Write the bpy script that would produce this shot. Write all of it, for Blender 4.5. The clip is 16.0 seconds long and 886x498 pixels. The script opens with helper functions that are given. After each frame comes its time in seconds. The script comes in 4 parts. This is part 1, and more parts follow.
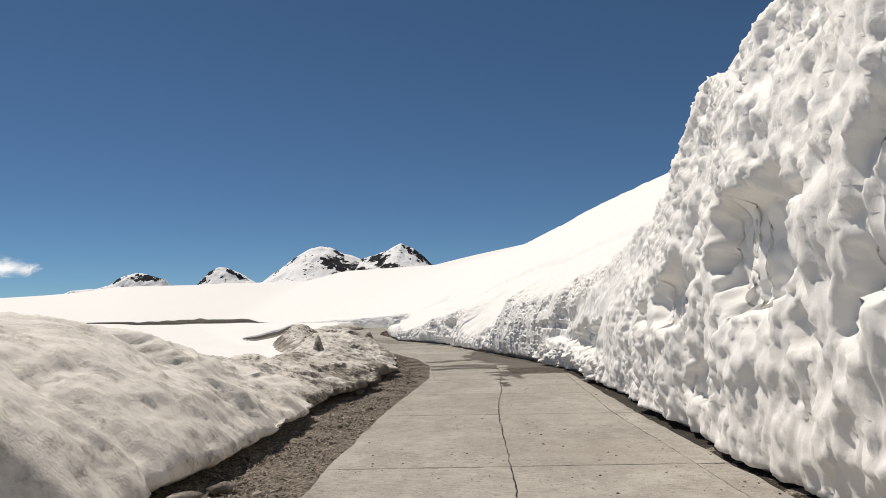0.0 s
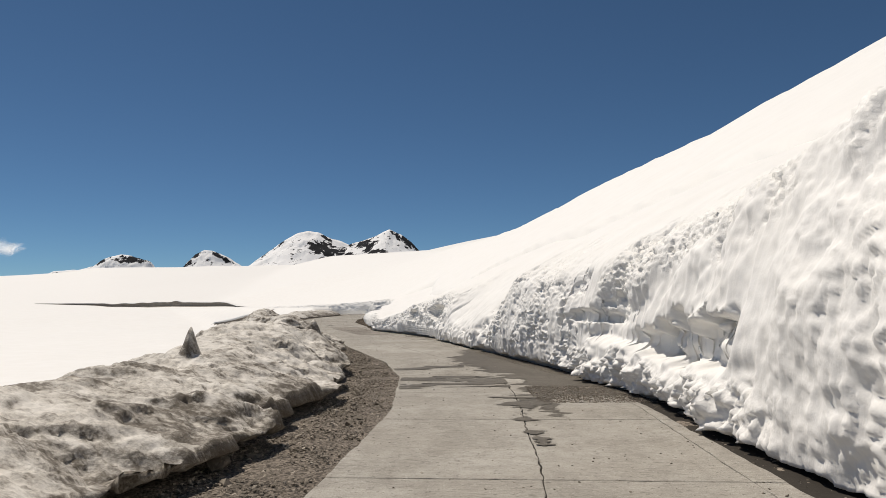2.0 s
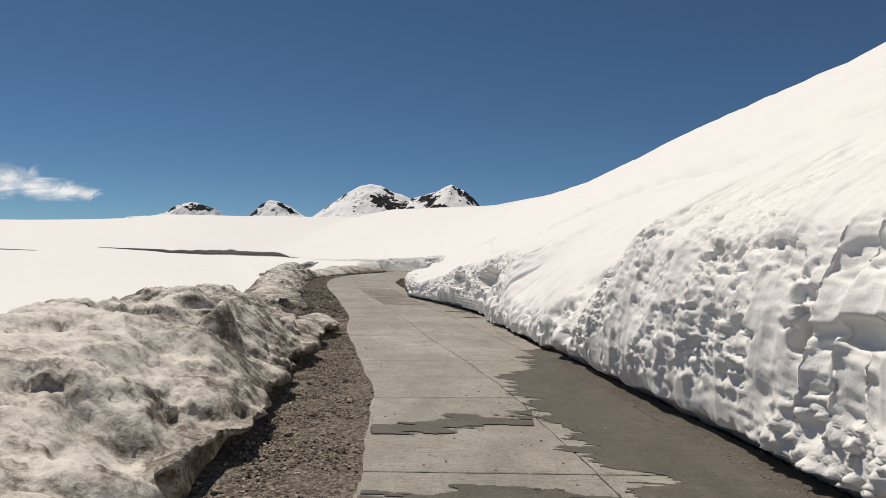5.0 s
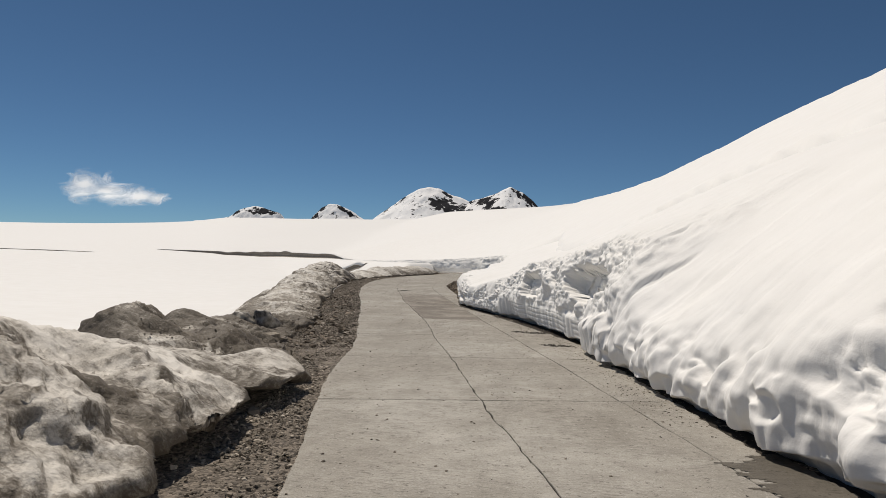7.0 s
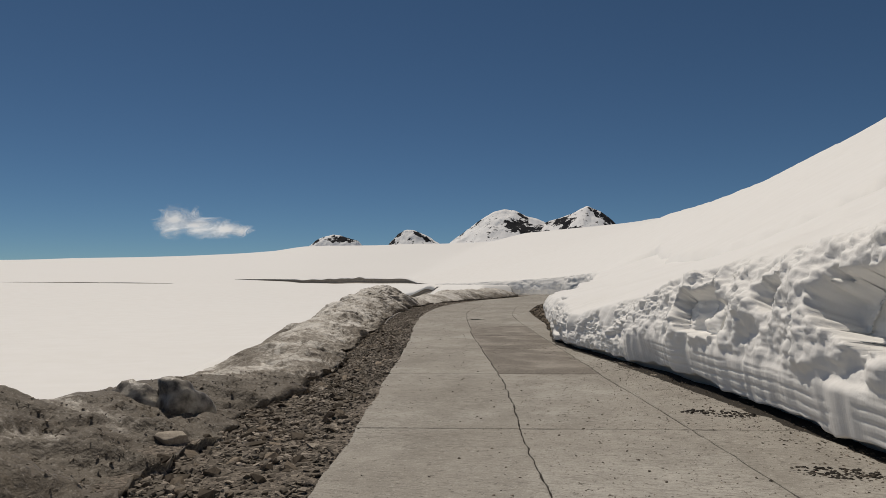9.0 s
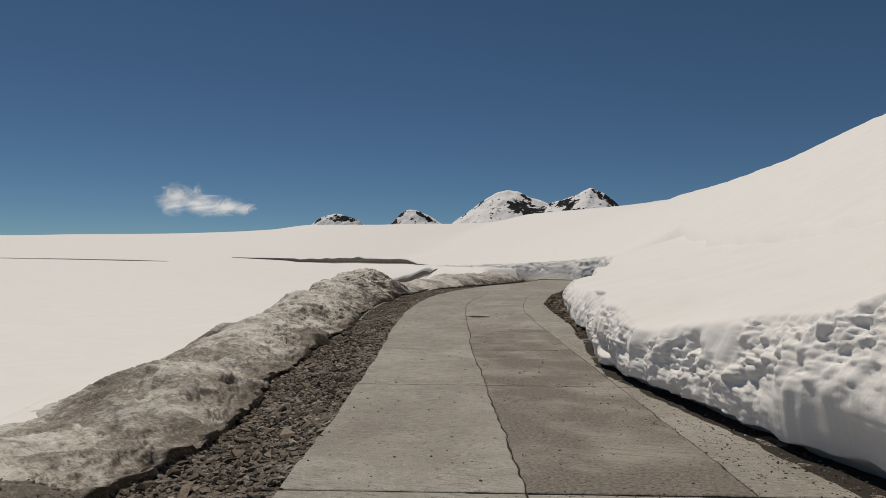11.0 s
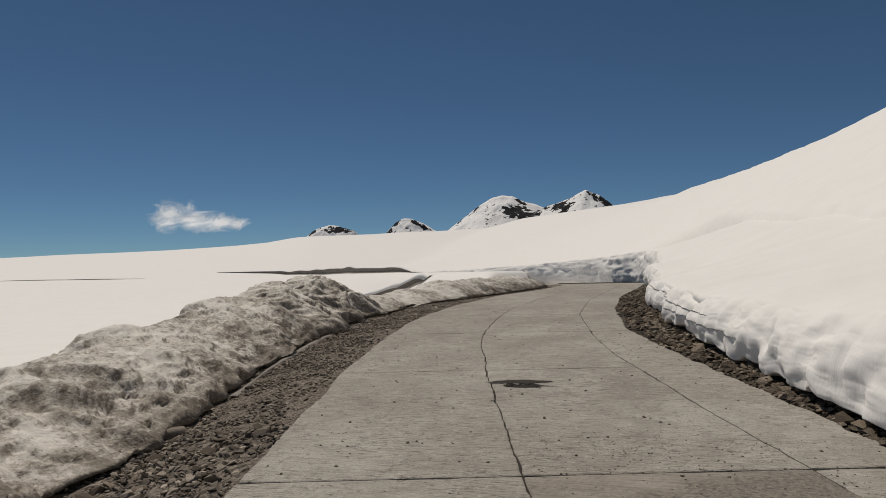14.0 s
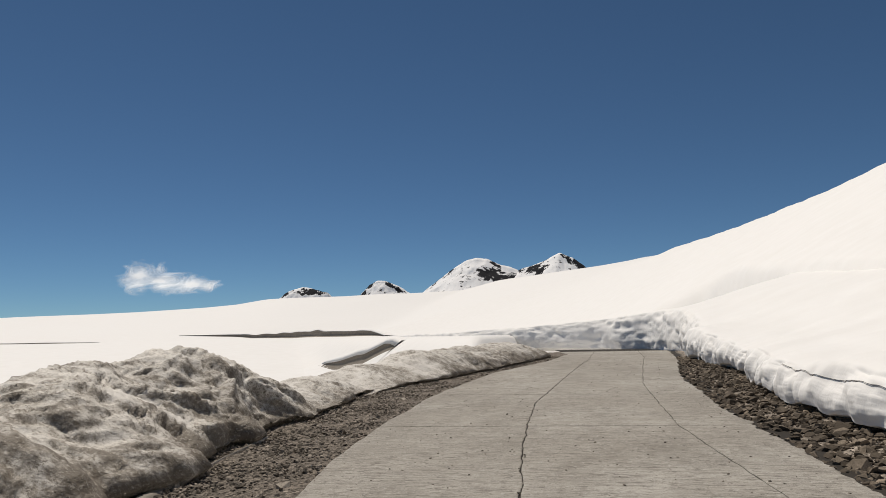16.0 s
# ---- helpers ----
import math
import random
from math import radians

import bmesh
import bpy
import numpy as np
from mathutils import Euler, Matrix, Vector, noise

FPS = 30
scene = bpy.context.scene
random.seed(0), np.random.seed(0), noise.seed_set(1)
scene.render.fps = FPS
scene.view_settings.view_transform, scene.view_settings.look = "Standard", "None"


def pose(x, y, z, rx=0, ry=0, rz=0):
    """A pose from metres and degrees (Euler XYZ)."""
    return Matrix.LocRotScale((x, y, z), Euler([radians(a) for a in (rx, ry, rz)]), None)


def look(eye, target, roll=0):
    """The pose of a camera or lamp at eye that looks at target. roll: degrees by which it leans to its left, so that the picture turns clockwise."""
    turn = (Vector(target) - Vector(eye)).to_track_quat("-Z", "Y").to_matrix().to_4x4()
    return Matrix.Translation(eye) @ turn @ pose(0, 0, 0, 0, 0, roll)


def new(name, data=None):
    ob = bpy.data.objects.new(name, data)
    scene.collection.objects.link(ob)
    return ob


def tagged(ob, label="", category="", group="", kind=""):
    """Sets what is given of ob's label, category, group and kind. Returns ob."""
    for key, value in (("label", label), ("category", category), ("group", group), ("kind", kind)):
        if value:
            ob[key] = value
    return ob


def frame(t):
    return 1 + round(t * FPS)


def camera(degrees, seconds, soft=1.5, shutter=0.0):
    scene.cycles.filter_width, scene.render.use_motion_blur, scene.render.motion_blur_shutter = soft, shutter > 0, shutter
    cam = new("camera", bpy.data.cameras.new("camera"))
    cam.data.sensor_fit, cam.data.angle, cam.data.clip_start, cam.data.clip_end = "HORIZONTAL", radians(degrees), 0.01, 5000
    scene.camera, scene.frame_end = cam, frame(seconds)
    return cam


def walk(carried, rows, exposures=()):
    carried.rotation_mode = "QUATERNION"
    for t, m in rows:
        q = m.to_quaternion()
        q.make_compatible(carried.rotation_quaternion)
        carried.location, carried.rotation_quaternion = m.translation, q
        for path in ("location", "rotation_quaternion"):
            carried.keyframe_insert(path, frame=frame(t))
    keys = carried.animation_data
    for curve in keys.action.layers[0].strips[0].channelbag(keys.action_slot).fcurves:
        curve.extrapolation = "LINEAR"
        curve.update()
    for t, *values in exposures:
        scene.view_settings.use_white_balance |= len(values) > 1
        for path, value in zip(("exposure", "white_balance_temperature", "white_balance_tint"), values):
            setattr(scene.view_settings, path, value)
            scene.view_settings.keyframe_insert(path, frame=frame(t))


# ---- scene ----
cam = camera(64.3, 16.0, soft=0.7)
PATH = [
    (0, (1.011, 4.358, 2.138), (0.971, 6.348, 2.33), -1.4),
    (0.5, (0.817, 7.294, 2.091), (0.856, 9.283, 2.294), -0.2),
    (1, (0.74, 10.259, 2.051), (0.795, 12.244, 2.287), 0.6),
    (1.5, (0.783, 13.109, 2.027), (0.802, 15.098, 2.237), 0.3),
    (2, (0.998, 15.712, 2.044), (0.99, 17.706, 2.2), -0.4),
    (2.5, (1.146, 18.524, 2.003), (1.146, 20.519, 2.14), -0.7),
    (3, (1.219, 21.229, 1.956), (1.205, 23.223, 2.11), -0.1),
    (3.2, (1.214, 22.174, 1.986), (1.19, 24.168, 2.133), 0.0),
    (5.3, (1.057, 30.152, 2.338), (0.855, 32.142, 2.363), 1.8),
    (5.5, (0.958, 31.324, 2.284), (0.743, 33.312, 2.317), 1.9),
    (6, (0.655, 34.158, 2.173), (0.392, 36.14, 2.224), 2.4),
    (6.5, (0.318, 36.804, 2.127), (0.003, 38.778, 2.177), 2.3),
    (7, (-0.052, 39.655, 2.009), (-0.397, 41.625, 2.043), 1.7),
    (7.5, (-0.518, 42.321, 1.943), (-0.951, 44.273, 2.0), 1.1),
    (8, (-0.967, 44.768, 1.947), (-1.466, 46.703, 2.042), 0.0),
    (8.5, (-1.521, 47.386, 1.875), (-2.057, 49.309, 1.999), 0.2),
    (9, (-1.992, 49.653, 1.817), (-2.549, 51.571, 1.914), 0.1),
    (9.2, (-2.175, 50.444, 1.813), (-2.724, 52.365, 1.906), 0.1),
    (11.3, (-4.253, 58.997, 2.024), (-4.818, 60.916, 2.063), 0.8),
    (11.5, (-4.519, 60.061, 1.956), (-5.086, 61.978, 2.007), 0.7),
    (12, (-5.175, 62.265, 1.867), (-5.758, 64.177, 1.937), 0.7),
    (12.5, (-5.899, 64.995, 1.838), (-6.496, 66.902, 1.92), 0.0),
    (13, (-6.63, 67.345, 1.756), (-7.208, 69.259, 1.83), -0.3),
    (13.5, (-7.363, 69.933, 1.724), (-7.939, 71.846, 1.808), -0.7),
    (14, (-8.144, 72.609, 1.704), (-8.697, 74.53, 1.768), -1.3),
    (14.5, (-8.931, 75.242, 1.685), (-9.489, 77.16, 1.783), -1.5),
    (15, (-9.656, 77.725, 1.721), (-10.203, 79.642, 1.879), -1.6),
    (15.5, (-10.363, 80.23, 1.77), (-10.877, 82.153, 1.967), -1.5),
    (16, (-11.025, 82.729, 1.829), (-11.501, 84.657, 2.068), -1.3),
]
walk(cam, [(t, look(eye, target, roll)) for t, eye, target, roll in PATH],
     [(0, 0.09, 6960, 11), (3, -0.05, 6960, 11), (6, -0.1, 6960, 11), (7.4, -0.14, 6960, 11), (8.0, -0.12, 6960, 11), (8.5, -0.33, 7080, 11), (9, -0.47, 7080, 11), (13, -0.53, 7080, 11), (14.6, -0.4, 7080, 11), (15.0, -0.36, 7080, 11), (15.5, -0.62, 7080, 11), (16, -0.10, 6960, 11)])

# ---- world, sun and exposure ----
SUN_EL, SUN_AZ = 60.0, -45.0          # degrees: height, and turn from +y towards +x
world = bpy.data.worlds.new("sky")
scene.world = world
world.use_nodes = True
wn = world.node_tree
sky = wn.nodes.new("ShaderNodeTexSky")
sky.sky_type, sky.sun_disc = "NISHITA", False
sky.sun_elevation, sky.sun_rotation = radians(SUN_EL), radians(SUN_AZ)
sky.altitude, sky.air_density, sky.dust_density, sky.ozone_density = 4000.0, 0.9, 0.0, 5.5
wn.nodes["Background"].inputs["Strength"].default_value = 0.059
clear = wn.nodes.new("ShaderNodeMix")          # thin, dry mountain air
clear.data_type, clear.blend_type = "RGBA", "MULTIPLY"
clear.inputs[0].default_value = 1.0
clear.inputs[7].default_value = (0.82, 1.03, 1.04, 1)
wn.links.new(sky.outputs[0], clear.inputs[6])
wn.links.new(clear.outputs[2], wn.nodes["Background"].inputs["Color"])

sun_data = bpy.data.lights.new("sun", "SUN")
sun_data.energy, sun_data.angle, sun_data.color = 3.85, radians(0.53), (1.0, 0.955, 0.89)
sun = new("sun", sun_data)
sa, se = radians(SUN_AZ), radians(SUN_EL)
sun.matrix_world = look((0, 0, 60), Vector((0, 0, 60)) - Vector((math.sin(sa) * math.cos(se), math.cos(sa) * math.cos(se), math.sin(se))))


# ---- tools ----
def vnoise(p, seed=0):
    """Smooth lattice noise of points (n, 3), from -1 to 1."""
    p = np.asarray(p, float)
    i = np.floor(p).astype(np.int64)
    f = p - i
    f = f * f * f * (f * (f * 6 - 15) + 10)
    out = np.zeros(len(p))
    for dx in (0, 1):
        for dy in (0, 1):
            for dz in (0, 1):
                h = (i[:, 0] + dx) * 374761393 + (i[:, 1] + dy) * 668265263 + (i[:, 2] + dz) * 2147483647 + seed * 144665
                h = (h ^ (h >> 13)) * 1274126177 & 0x7FFFFFFF
                h = (h ^ (h >> 16)) & 0xFFFF
                w = (f[:, 0] if dx else 1 - f[:, 0]) * (f[:, 1] if dy else 1 - f[:, 1]) * (f[:, 2] if dz else 1 - f[:, 2])
                out += w * (h / 32767.5 - 1)
    return out


def fbm(p, size, octaves=4, seed=0, gain=0.5):
    """Layers of noise; size is the largest lump in metres."""
    p, amp, total, out = np.asarray(p, float) / size, 1.0, 0.0, 0.0
    for n in range(octaves):
        out = out + amp * vnoise(p + 17.3 * n, seed + n)
        total, amp, p = total + amp, amp * gain, p * 2.03
    return out / total


def smooth(a, b, x):
    t = np.clip((np.asarray(x, float) - a) / (b - a), 0, 1)
    return t * t * (3 - 2 * t)


def curve(xs, ys):
    """A smooth line through the given stations."""
    xs, ys = np.array(xs, float), np.array(ys, float)
    fine = np.linspace(xs[0], xs[-1], 4000)
    vals = np.interp(fine, xs, ys)
    width = max(3, int(4000 * 2.0 / (xs[-1] - xs[0])))
    kernel = np.hanning(width + 2)[1:-1]
    pad = np.r_[np.full(width, vals[0]), vals, np.full(width, vals[-1])]
    vals = np.convolve(pad, kernel / kernel.sum(), "same")[width:-width]
    return lambda s: np.interp(s, fine, vals)


def mesh_object(name, verts, faces, mats, parent=None, label="", shade=True, index=None):
    me = bpy.data.meshes.new(name)
    me.from_pydata([tuple(v) for v in verts], [], faces)
    for m in mats if isinstance(mats, (list, tuple)) else [mats]:
        me.materials.append(m)
    if shade:
        me.polygons.foreach_set("use_smooth", [True] * len(me.polygons))
    if index is not None:
        me.polygons.foreach_set("material_index", index)
    me.update()
    ob = new(name, me)
    if parent is not None:
        ob.parent = parent
    if label:
        tagged(ob, label)
    return ob


def grid_faces(rows, cols, flip=False):
    a = (np.arange(rows - 1)[:, None] * cols + np.arange(cols - 1)[None]).ravel()
    quads = np.stack([a, a + 1, a + cols + 1, a + cols], 1)
    return (quads[:, ::-1] if flip else quads).tolist()


def grid_normals(g):
    du, dv = np.gradient(g, axis=0), np.gradient(g, axis=1)
    n = np.cross(du, dv)
    return n / (np.linalg.norm(n, axis=-1, keepdims=True) + 1e-9)


def attribute(ob, name, values):
    at = ob.data.attributes.new(name, "FLOAT", "POINT")
    at.data.foreach_set("value", np.asarray(values, dtype=np.float32).ravel())


# ---- materials ----
def material(name):
    m = bpy.data.materials.new(name)
    m.use_nodes = True
    return m, m.node_tree, m.node_tree.nodes["Principled BSDF"]


def node(tree, kind, **given):
    n = tree.nodes.new(kind)
    for key, value in given.items():
        if key in n.inputs:
            n.inputs[key].default_value = value
    return n


def tex_coord(tree, scale=(1, 1, 1), turn=0.0):
    c = tree.nodes.new("ShaderNodeNewGeometry")
    m = node(tree, "ShaderNodeMapping", Scale=scale, Rotation=(0, 0, turn))
    tree.links.new(c.outputs["Position"], m.inputs["Vector"])
    return m.outputs["Vector"]


def noise_tex(tree, vec, scale, detail=6.0, rough=0.55):
    n = node(tree, "ShaderNodeTexNoise", Scale=scale, Detail=detail, Roughness=rough)
    tree.links.new(vec, n.inputs["Vector"])
    return n.outputs["Fac"]


def ramp(tree, fac, *stops):
    r = tree.nodes.new("ShaderNodeValToRGB")
    while len(r.color_ramp.elements) < len(stops):
        r.color_ramp.elements.new(0.5)
    for e, (at, c) in zip(r.color_ramp.elements, stops):
        e.position = at
        e.color = (*c, 1) if isinstance(c, tuple) else (c, c, c, 1)
    tree.links.new(fac, r.inputs["Fac"])
    return r.outputs["Color"]


def mix(tree, fac, a, b, kind="MIX"):
    n = tree.nodes.new("ShaderNodeMix")
    n.data_type, n.blend_type = "RGBA", kind
    for s, v in ((n.inputs[0], fac), (n.inputs[6], a), (n.inputs[7], b)):
        if isinstance(v, bpy.types.NodeSocket):
            tree.links.new(v, s)
        elif isinstance(v, tuple):
            s.default_value = (*v, 1)
        else:
            s.default_value = v
    return n.outputs[2]


def maths(tree, op, a, b=0.0):
    n = tree.nodes.new("ShaderNodeMath")
    n.operation = op
    for s, v in ((n.inputs[0], a), (n.inputs[1], b)):
        if isinstance(v, bpy.types.NodeSocket):
            tree.links.new(v, s)
        else:
            s.default_value = v
    return n.outputs[0]


def bump(tree, bsdf, height, strength, distance, before=None):
    b = node(tree, "ShaderNodeBump", Strength=strength, Distance=distance)
    tree.links.new(height, b.inputs["Height"])
    if before is not None:
        tree.links.new(before, b.inputs["Normal"])
    tree.links.new(b.outputs["Normal"], bsdf.inputs["Normal"])
    return b.outputs["Normal"]


def snow_material(name, clean, dirty, low, high, grain=0.03, crust=0.0, blot=2.6, film=None, veins=1.0, pecked=0.4):
    """Snow, soiled in blotches where the mesh's 'dirt' (0 to 1) and the noise meet."""
    m, t, b = material(name)
    v = tex_coord(t)
    big, mid, fine = noise_tex(t, v, 0.55, 5), noise_tex(t, v, blot, 8, 0.68), noise_tex(t, v, 26.0, 5, 0.65)
    at = t.nodes.new("ShaderNodeAttribute")
    at.attribute_name = "dirt"
    amount = maths(t, "ADD", at.outputs["Fac"], maths(t, "MULTIPLY", maths(t, "SUBTRACT", mid, 0.5), 1.5))
    amount = maths(t, "ADD", amount, maths(t, "MULTIPLY", maths(t, "SUBTRACT", big, 0.5), 0.6))
    dirt = ramp(t, amount, (low, 0.0), (high, 1.0))
    speck = ramp(t, noise_tex(t, v, 60.0, 3, 0.7), (0.62, 0.0), (0.74, 1.0))
    dirt = mix(t, maths(t, "MULTIPLY", speck, ramp(t, amount, (low - 0.25, 0.0), (high, 0.7))), dirt, (1, 1, 1))
    tint = mix(t, big, clean, tuple(c * f for c, f in zip(clean, (0.91, 0.90, 0.88))))
    if film:
        thin = maths(t, "ADD", amount, maths(t, "MULTIPLY", maths(t, "SUBTRACT", noise_tex(t, tex_coord(t, (0.5, 1.2, 1.0)), 1.3, 9, 0.7), 0.5), 1.2))
        tint = mix(t, ramp(t, thin, (film[3], 0.0), (film[4], 1.0)), tint, film[:3])
        vein = maths(t, "ABSOLUTE", maths(t, "SUBTRACT", noise_tex(t, tex_coord(t, (0.55, 1.3, 1.0)), 1.5, 10, 0.68), 0.5))
        vein = maths(t, "MULTIPLY", ramp(t, vein, (0.012, 1.0), (0.055, 0.0)), ramp(t, amount, (0.12, 0.0), (0.50, veins)))
        dirt = mix(t, vein, dirt, (1, 1, 1))
        mottle = ramp(t, noise_tex(t, tex_coord(t, (0.8, 1.3, 1.0), 0.6), 9.0, 9, 0.8), (0.47, 0.0), (0.63, 0.9))
        dirt = mix(t, maths(t, "MULTIPLY", mottle, ramp(t, amount, (0.0, 0.15), (0.50, 1.0))), dirt, (1, 1, 1))
        pits = noise_tex(t, tex_coord(t, (1.0, 1.2, 1.5), 0.4), 15.0, 6, 0.72)
        pitted = maths(t, "MULTIPLY", ramp(t, pits, (0.54, 0.0), (0.60, pecked)), ramp(t, amount, (0.05, 0.1), (0.40, 1.0)))
        dirt = mix(t, pitted, dirt, (1, 1, 1))
        bare = maths(t, "MULTIPLY", ramp(t, pits, (0.38, pecked), (0.46, 0.0)), 0.6)
        dirt = mix(t, bare, dirt, (0.1, 0.1, 0.1))
    soil = mix(t, fine, dirty, tuple(c * 0.45 for c in dirty))
    t.links.new(mix(t, dirt, tint, soil), b.inputs["Base Color"])
    b.inputs["Roughness"].default_value = 0.62
    b.inputs["Specular IOR Level"].default_value = 0.25
    streak = noise_tex(t, tex_coord(t, (0.2, 1.0, 0.2), radians(24)), 1.3, 5, 0.6)
    n = bump(t, b, streak, 0.35, 0.10)
    if crust:
        rough_at = t.nodes.new("ShaderNodeAttribute")
        rough_at.attribute_name = "crust"
        ridge = maths(t, "ABSOLUTE", maths(t, "SUBTRACT", noise_tex(t, v, 3.4, 6, 0.6), 0.5))
        n = bump(t, b, maths(t, "MULTIPLY", ridge, rough_at.outputs["Fac"]), 0.8, crust, n)
    bump(t, b, mix(t, 0.5, mid, fine), 0.6, grain, n)
    return m


MAT_FIELD = snow_material("field_snow", (0.875, 0.865, 0.842), (0.42, 0.37, 0.30), 0.85, 1.3, 0.02)
MAT_BANK = snow_material("bank_snow", (0.875, 0.865, 0.842), (0.34, 0.29, 0.22), 0.62, 1.15, 0.009, 0.07)
MAT_BERM = snow_material("berm_snow", (0.76, 0.725, 0.67), (0.165, 0.138, 0.106), 0.36, 0.85, 0.035, 0.16, 3.2, (0.53, 0.49, 0.43, 0.02, 0.50))
MAT_CRUSTED = snow_material("crusted_snow", (0.74, 0.71, 0.66), (0.22, 0.185, 0.143), 0.30, 0.85, 0.05, 0.16, 3.0, (0.56, 0.52, 0.455, 0.05, 0.60), 0.55, 0.9)


def concrete_material(name="broomed_concrete", tone=1.0, rough=0.85, warm=0.0):
    """Worn concrete, broomed across the road: grooves that hold dirt, pocks where grit was torn out, pale and stained areas."""
    m, t, b = material(name)
    v = tex_coord(t)
    big, mid, fine = noise_tex(t, v, 0.35, 5), noise_tex(t, v, 2.4, 6, 0.65), noise_tex(t, v, 45.0, 4, 0.75)
    groove = noise_tex(t, tex_coord(t, (1.6, 17.0, 1.0), radians(-13)), 1.6, 5, 0.7)
    info = t.nodes.new("ShaderNodeObjectInfo")
    base = mix(t, ramp(t, big, (0.4, 0.0), (0.6, 1.0)), (0.53, 0.505, 0.455), (0.43, 0.402, 0.355))
    base = mix(t, maths(t, "MULTIPLY", info.outputs["Random"], 0.40), base, (0.34, 0.315, 0.275))
    base = mix(t, ramp(t, mid, (0.36, 0.45), (0.60, 0.0)), base, (0.27, 0.248, 0.215))
    place = t.nodes.new("ShaderNodeSeparateXYZ")
    t.links.new(v, place.inputs[0])
    older = node(t, "ShaderNodeMapRange", **{"From Min": 66.0, "From Max": 84.0, "To Min": -0.03, "To Max": 0.10})
    t.links.new(place.outputs["Y"], older.inputs["Value"])
    worn = ramp(t, maths(t, "ADD", noise_tex(t, v, 0.5, 6, 0.65), older.outputs["Result"]), (0.40, 0.15), (0.60, 1.0))
    base = mix(t, maths(t, "MULTIPLY", ramp(t, groove, (0.51, 0.0), (0.64, 0.55)), worn), base, (0.15, 0.134, 0.113))
    dash = ramp(t, noise_tex(t, tex_coord(t, (3.0, 22.0, 1.0), radians(-13)), 1.7, 4, 0.75), (0.55, 0.0), (0.61, 0.85))
    base = mix(t, maths(t, "MULTIPLY", dash, worn), base, (0.11, 0.097, 0.082))
    base = mix(t, ramp(t, noise_tex(t, tex_coord(t, (1.0, 0.4, 1.0), radians(-10)), 0.9, 6, 0.65), (0.48, 0.0), (0.70, 0.5)), base, (0.22, 0.20, 0.17))
    base = mix(t, ramp(t, noise_tex(t, v, 11.0, 4, 0.8), (0.575, 0.0), (0.64, 0.75)), base, (0.13, 0.116, 0.10))
    base = mix(t, ramp(t, noise_tex(t, v, 15.0, 4, 0.8), (0.36, 0.5), (0.43, 0.0)), base, (0.60, 0.575, 0.53))
    base = mix(t, ramp(t, fine, (0.34, 0.45), (0.56, 0.0)), base, (0.17, 0.152, 0.13))
    base = mix(t, 1.0, base, (tone * 0.97, tone * (0.97 - 0.6 * warm), tone * (0.965 - 1.4 * warm)), "MULTIPLY")
    t.links.new(base, b.inputs["Base Color"])
    b.inputs["Roughness"].default_value = rough
    b.inputs["Specular IOR Level"].default_value = 0.2
    n = bump(t, b, groove, 0.8, 0.02)
    bump(t, b, fine, 0.5, 0.008, n)
    return m


def silted_concrete():
    m, t, b = material("silted_concrete")
    v = tex_coord(t)
    groove = noise_tex(t, tex_coord(t, (0.8, 15.0, 1.0), radians(-13)), 1.6, 4, 0.65)
    big, grit = noise_tex(t, v, 0.8, 6, 0.6), noise_tex(t, v, 22.0, 6, 0.75)
    clean = mix(t, ramp(t, groove, (0.5, 0.0), (0.68, 0.7)), (0.36, 0.325, 0.28), (0.14, 0.122, 0.10))
    silt = mix(t, ramp(t, grit, (0.36, 0.0), (0.62, 1.0)), (0.075, 0.064, 0.052), (0.27, 0.238, 0.20))
    t.links.new(mix(t, ramp(t, big, (0.36, 0.12), (0.56, 0.95)), clean, silt), b.inputs["Base Color"])
    b.inputs["Roughness"].default_value = 0.9
    n = bump(t, b, groove, 0.6, 0.015)
    bump(t, b, grit, 0.8, 0.012, n)
    return m


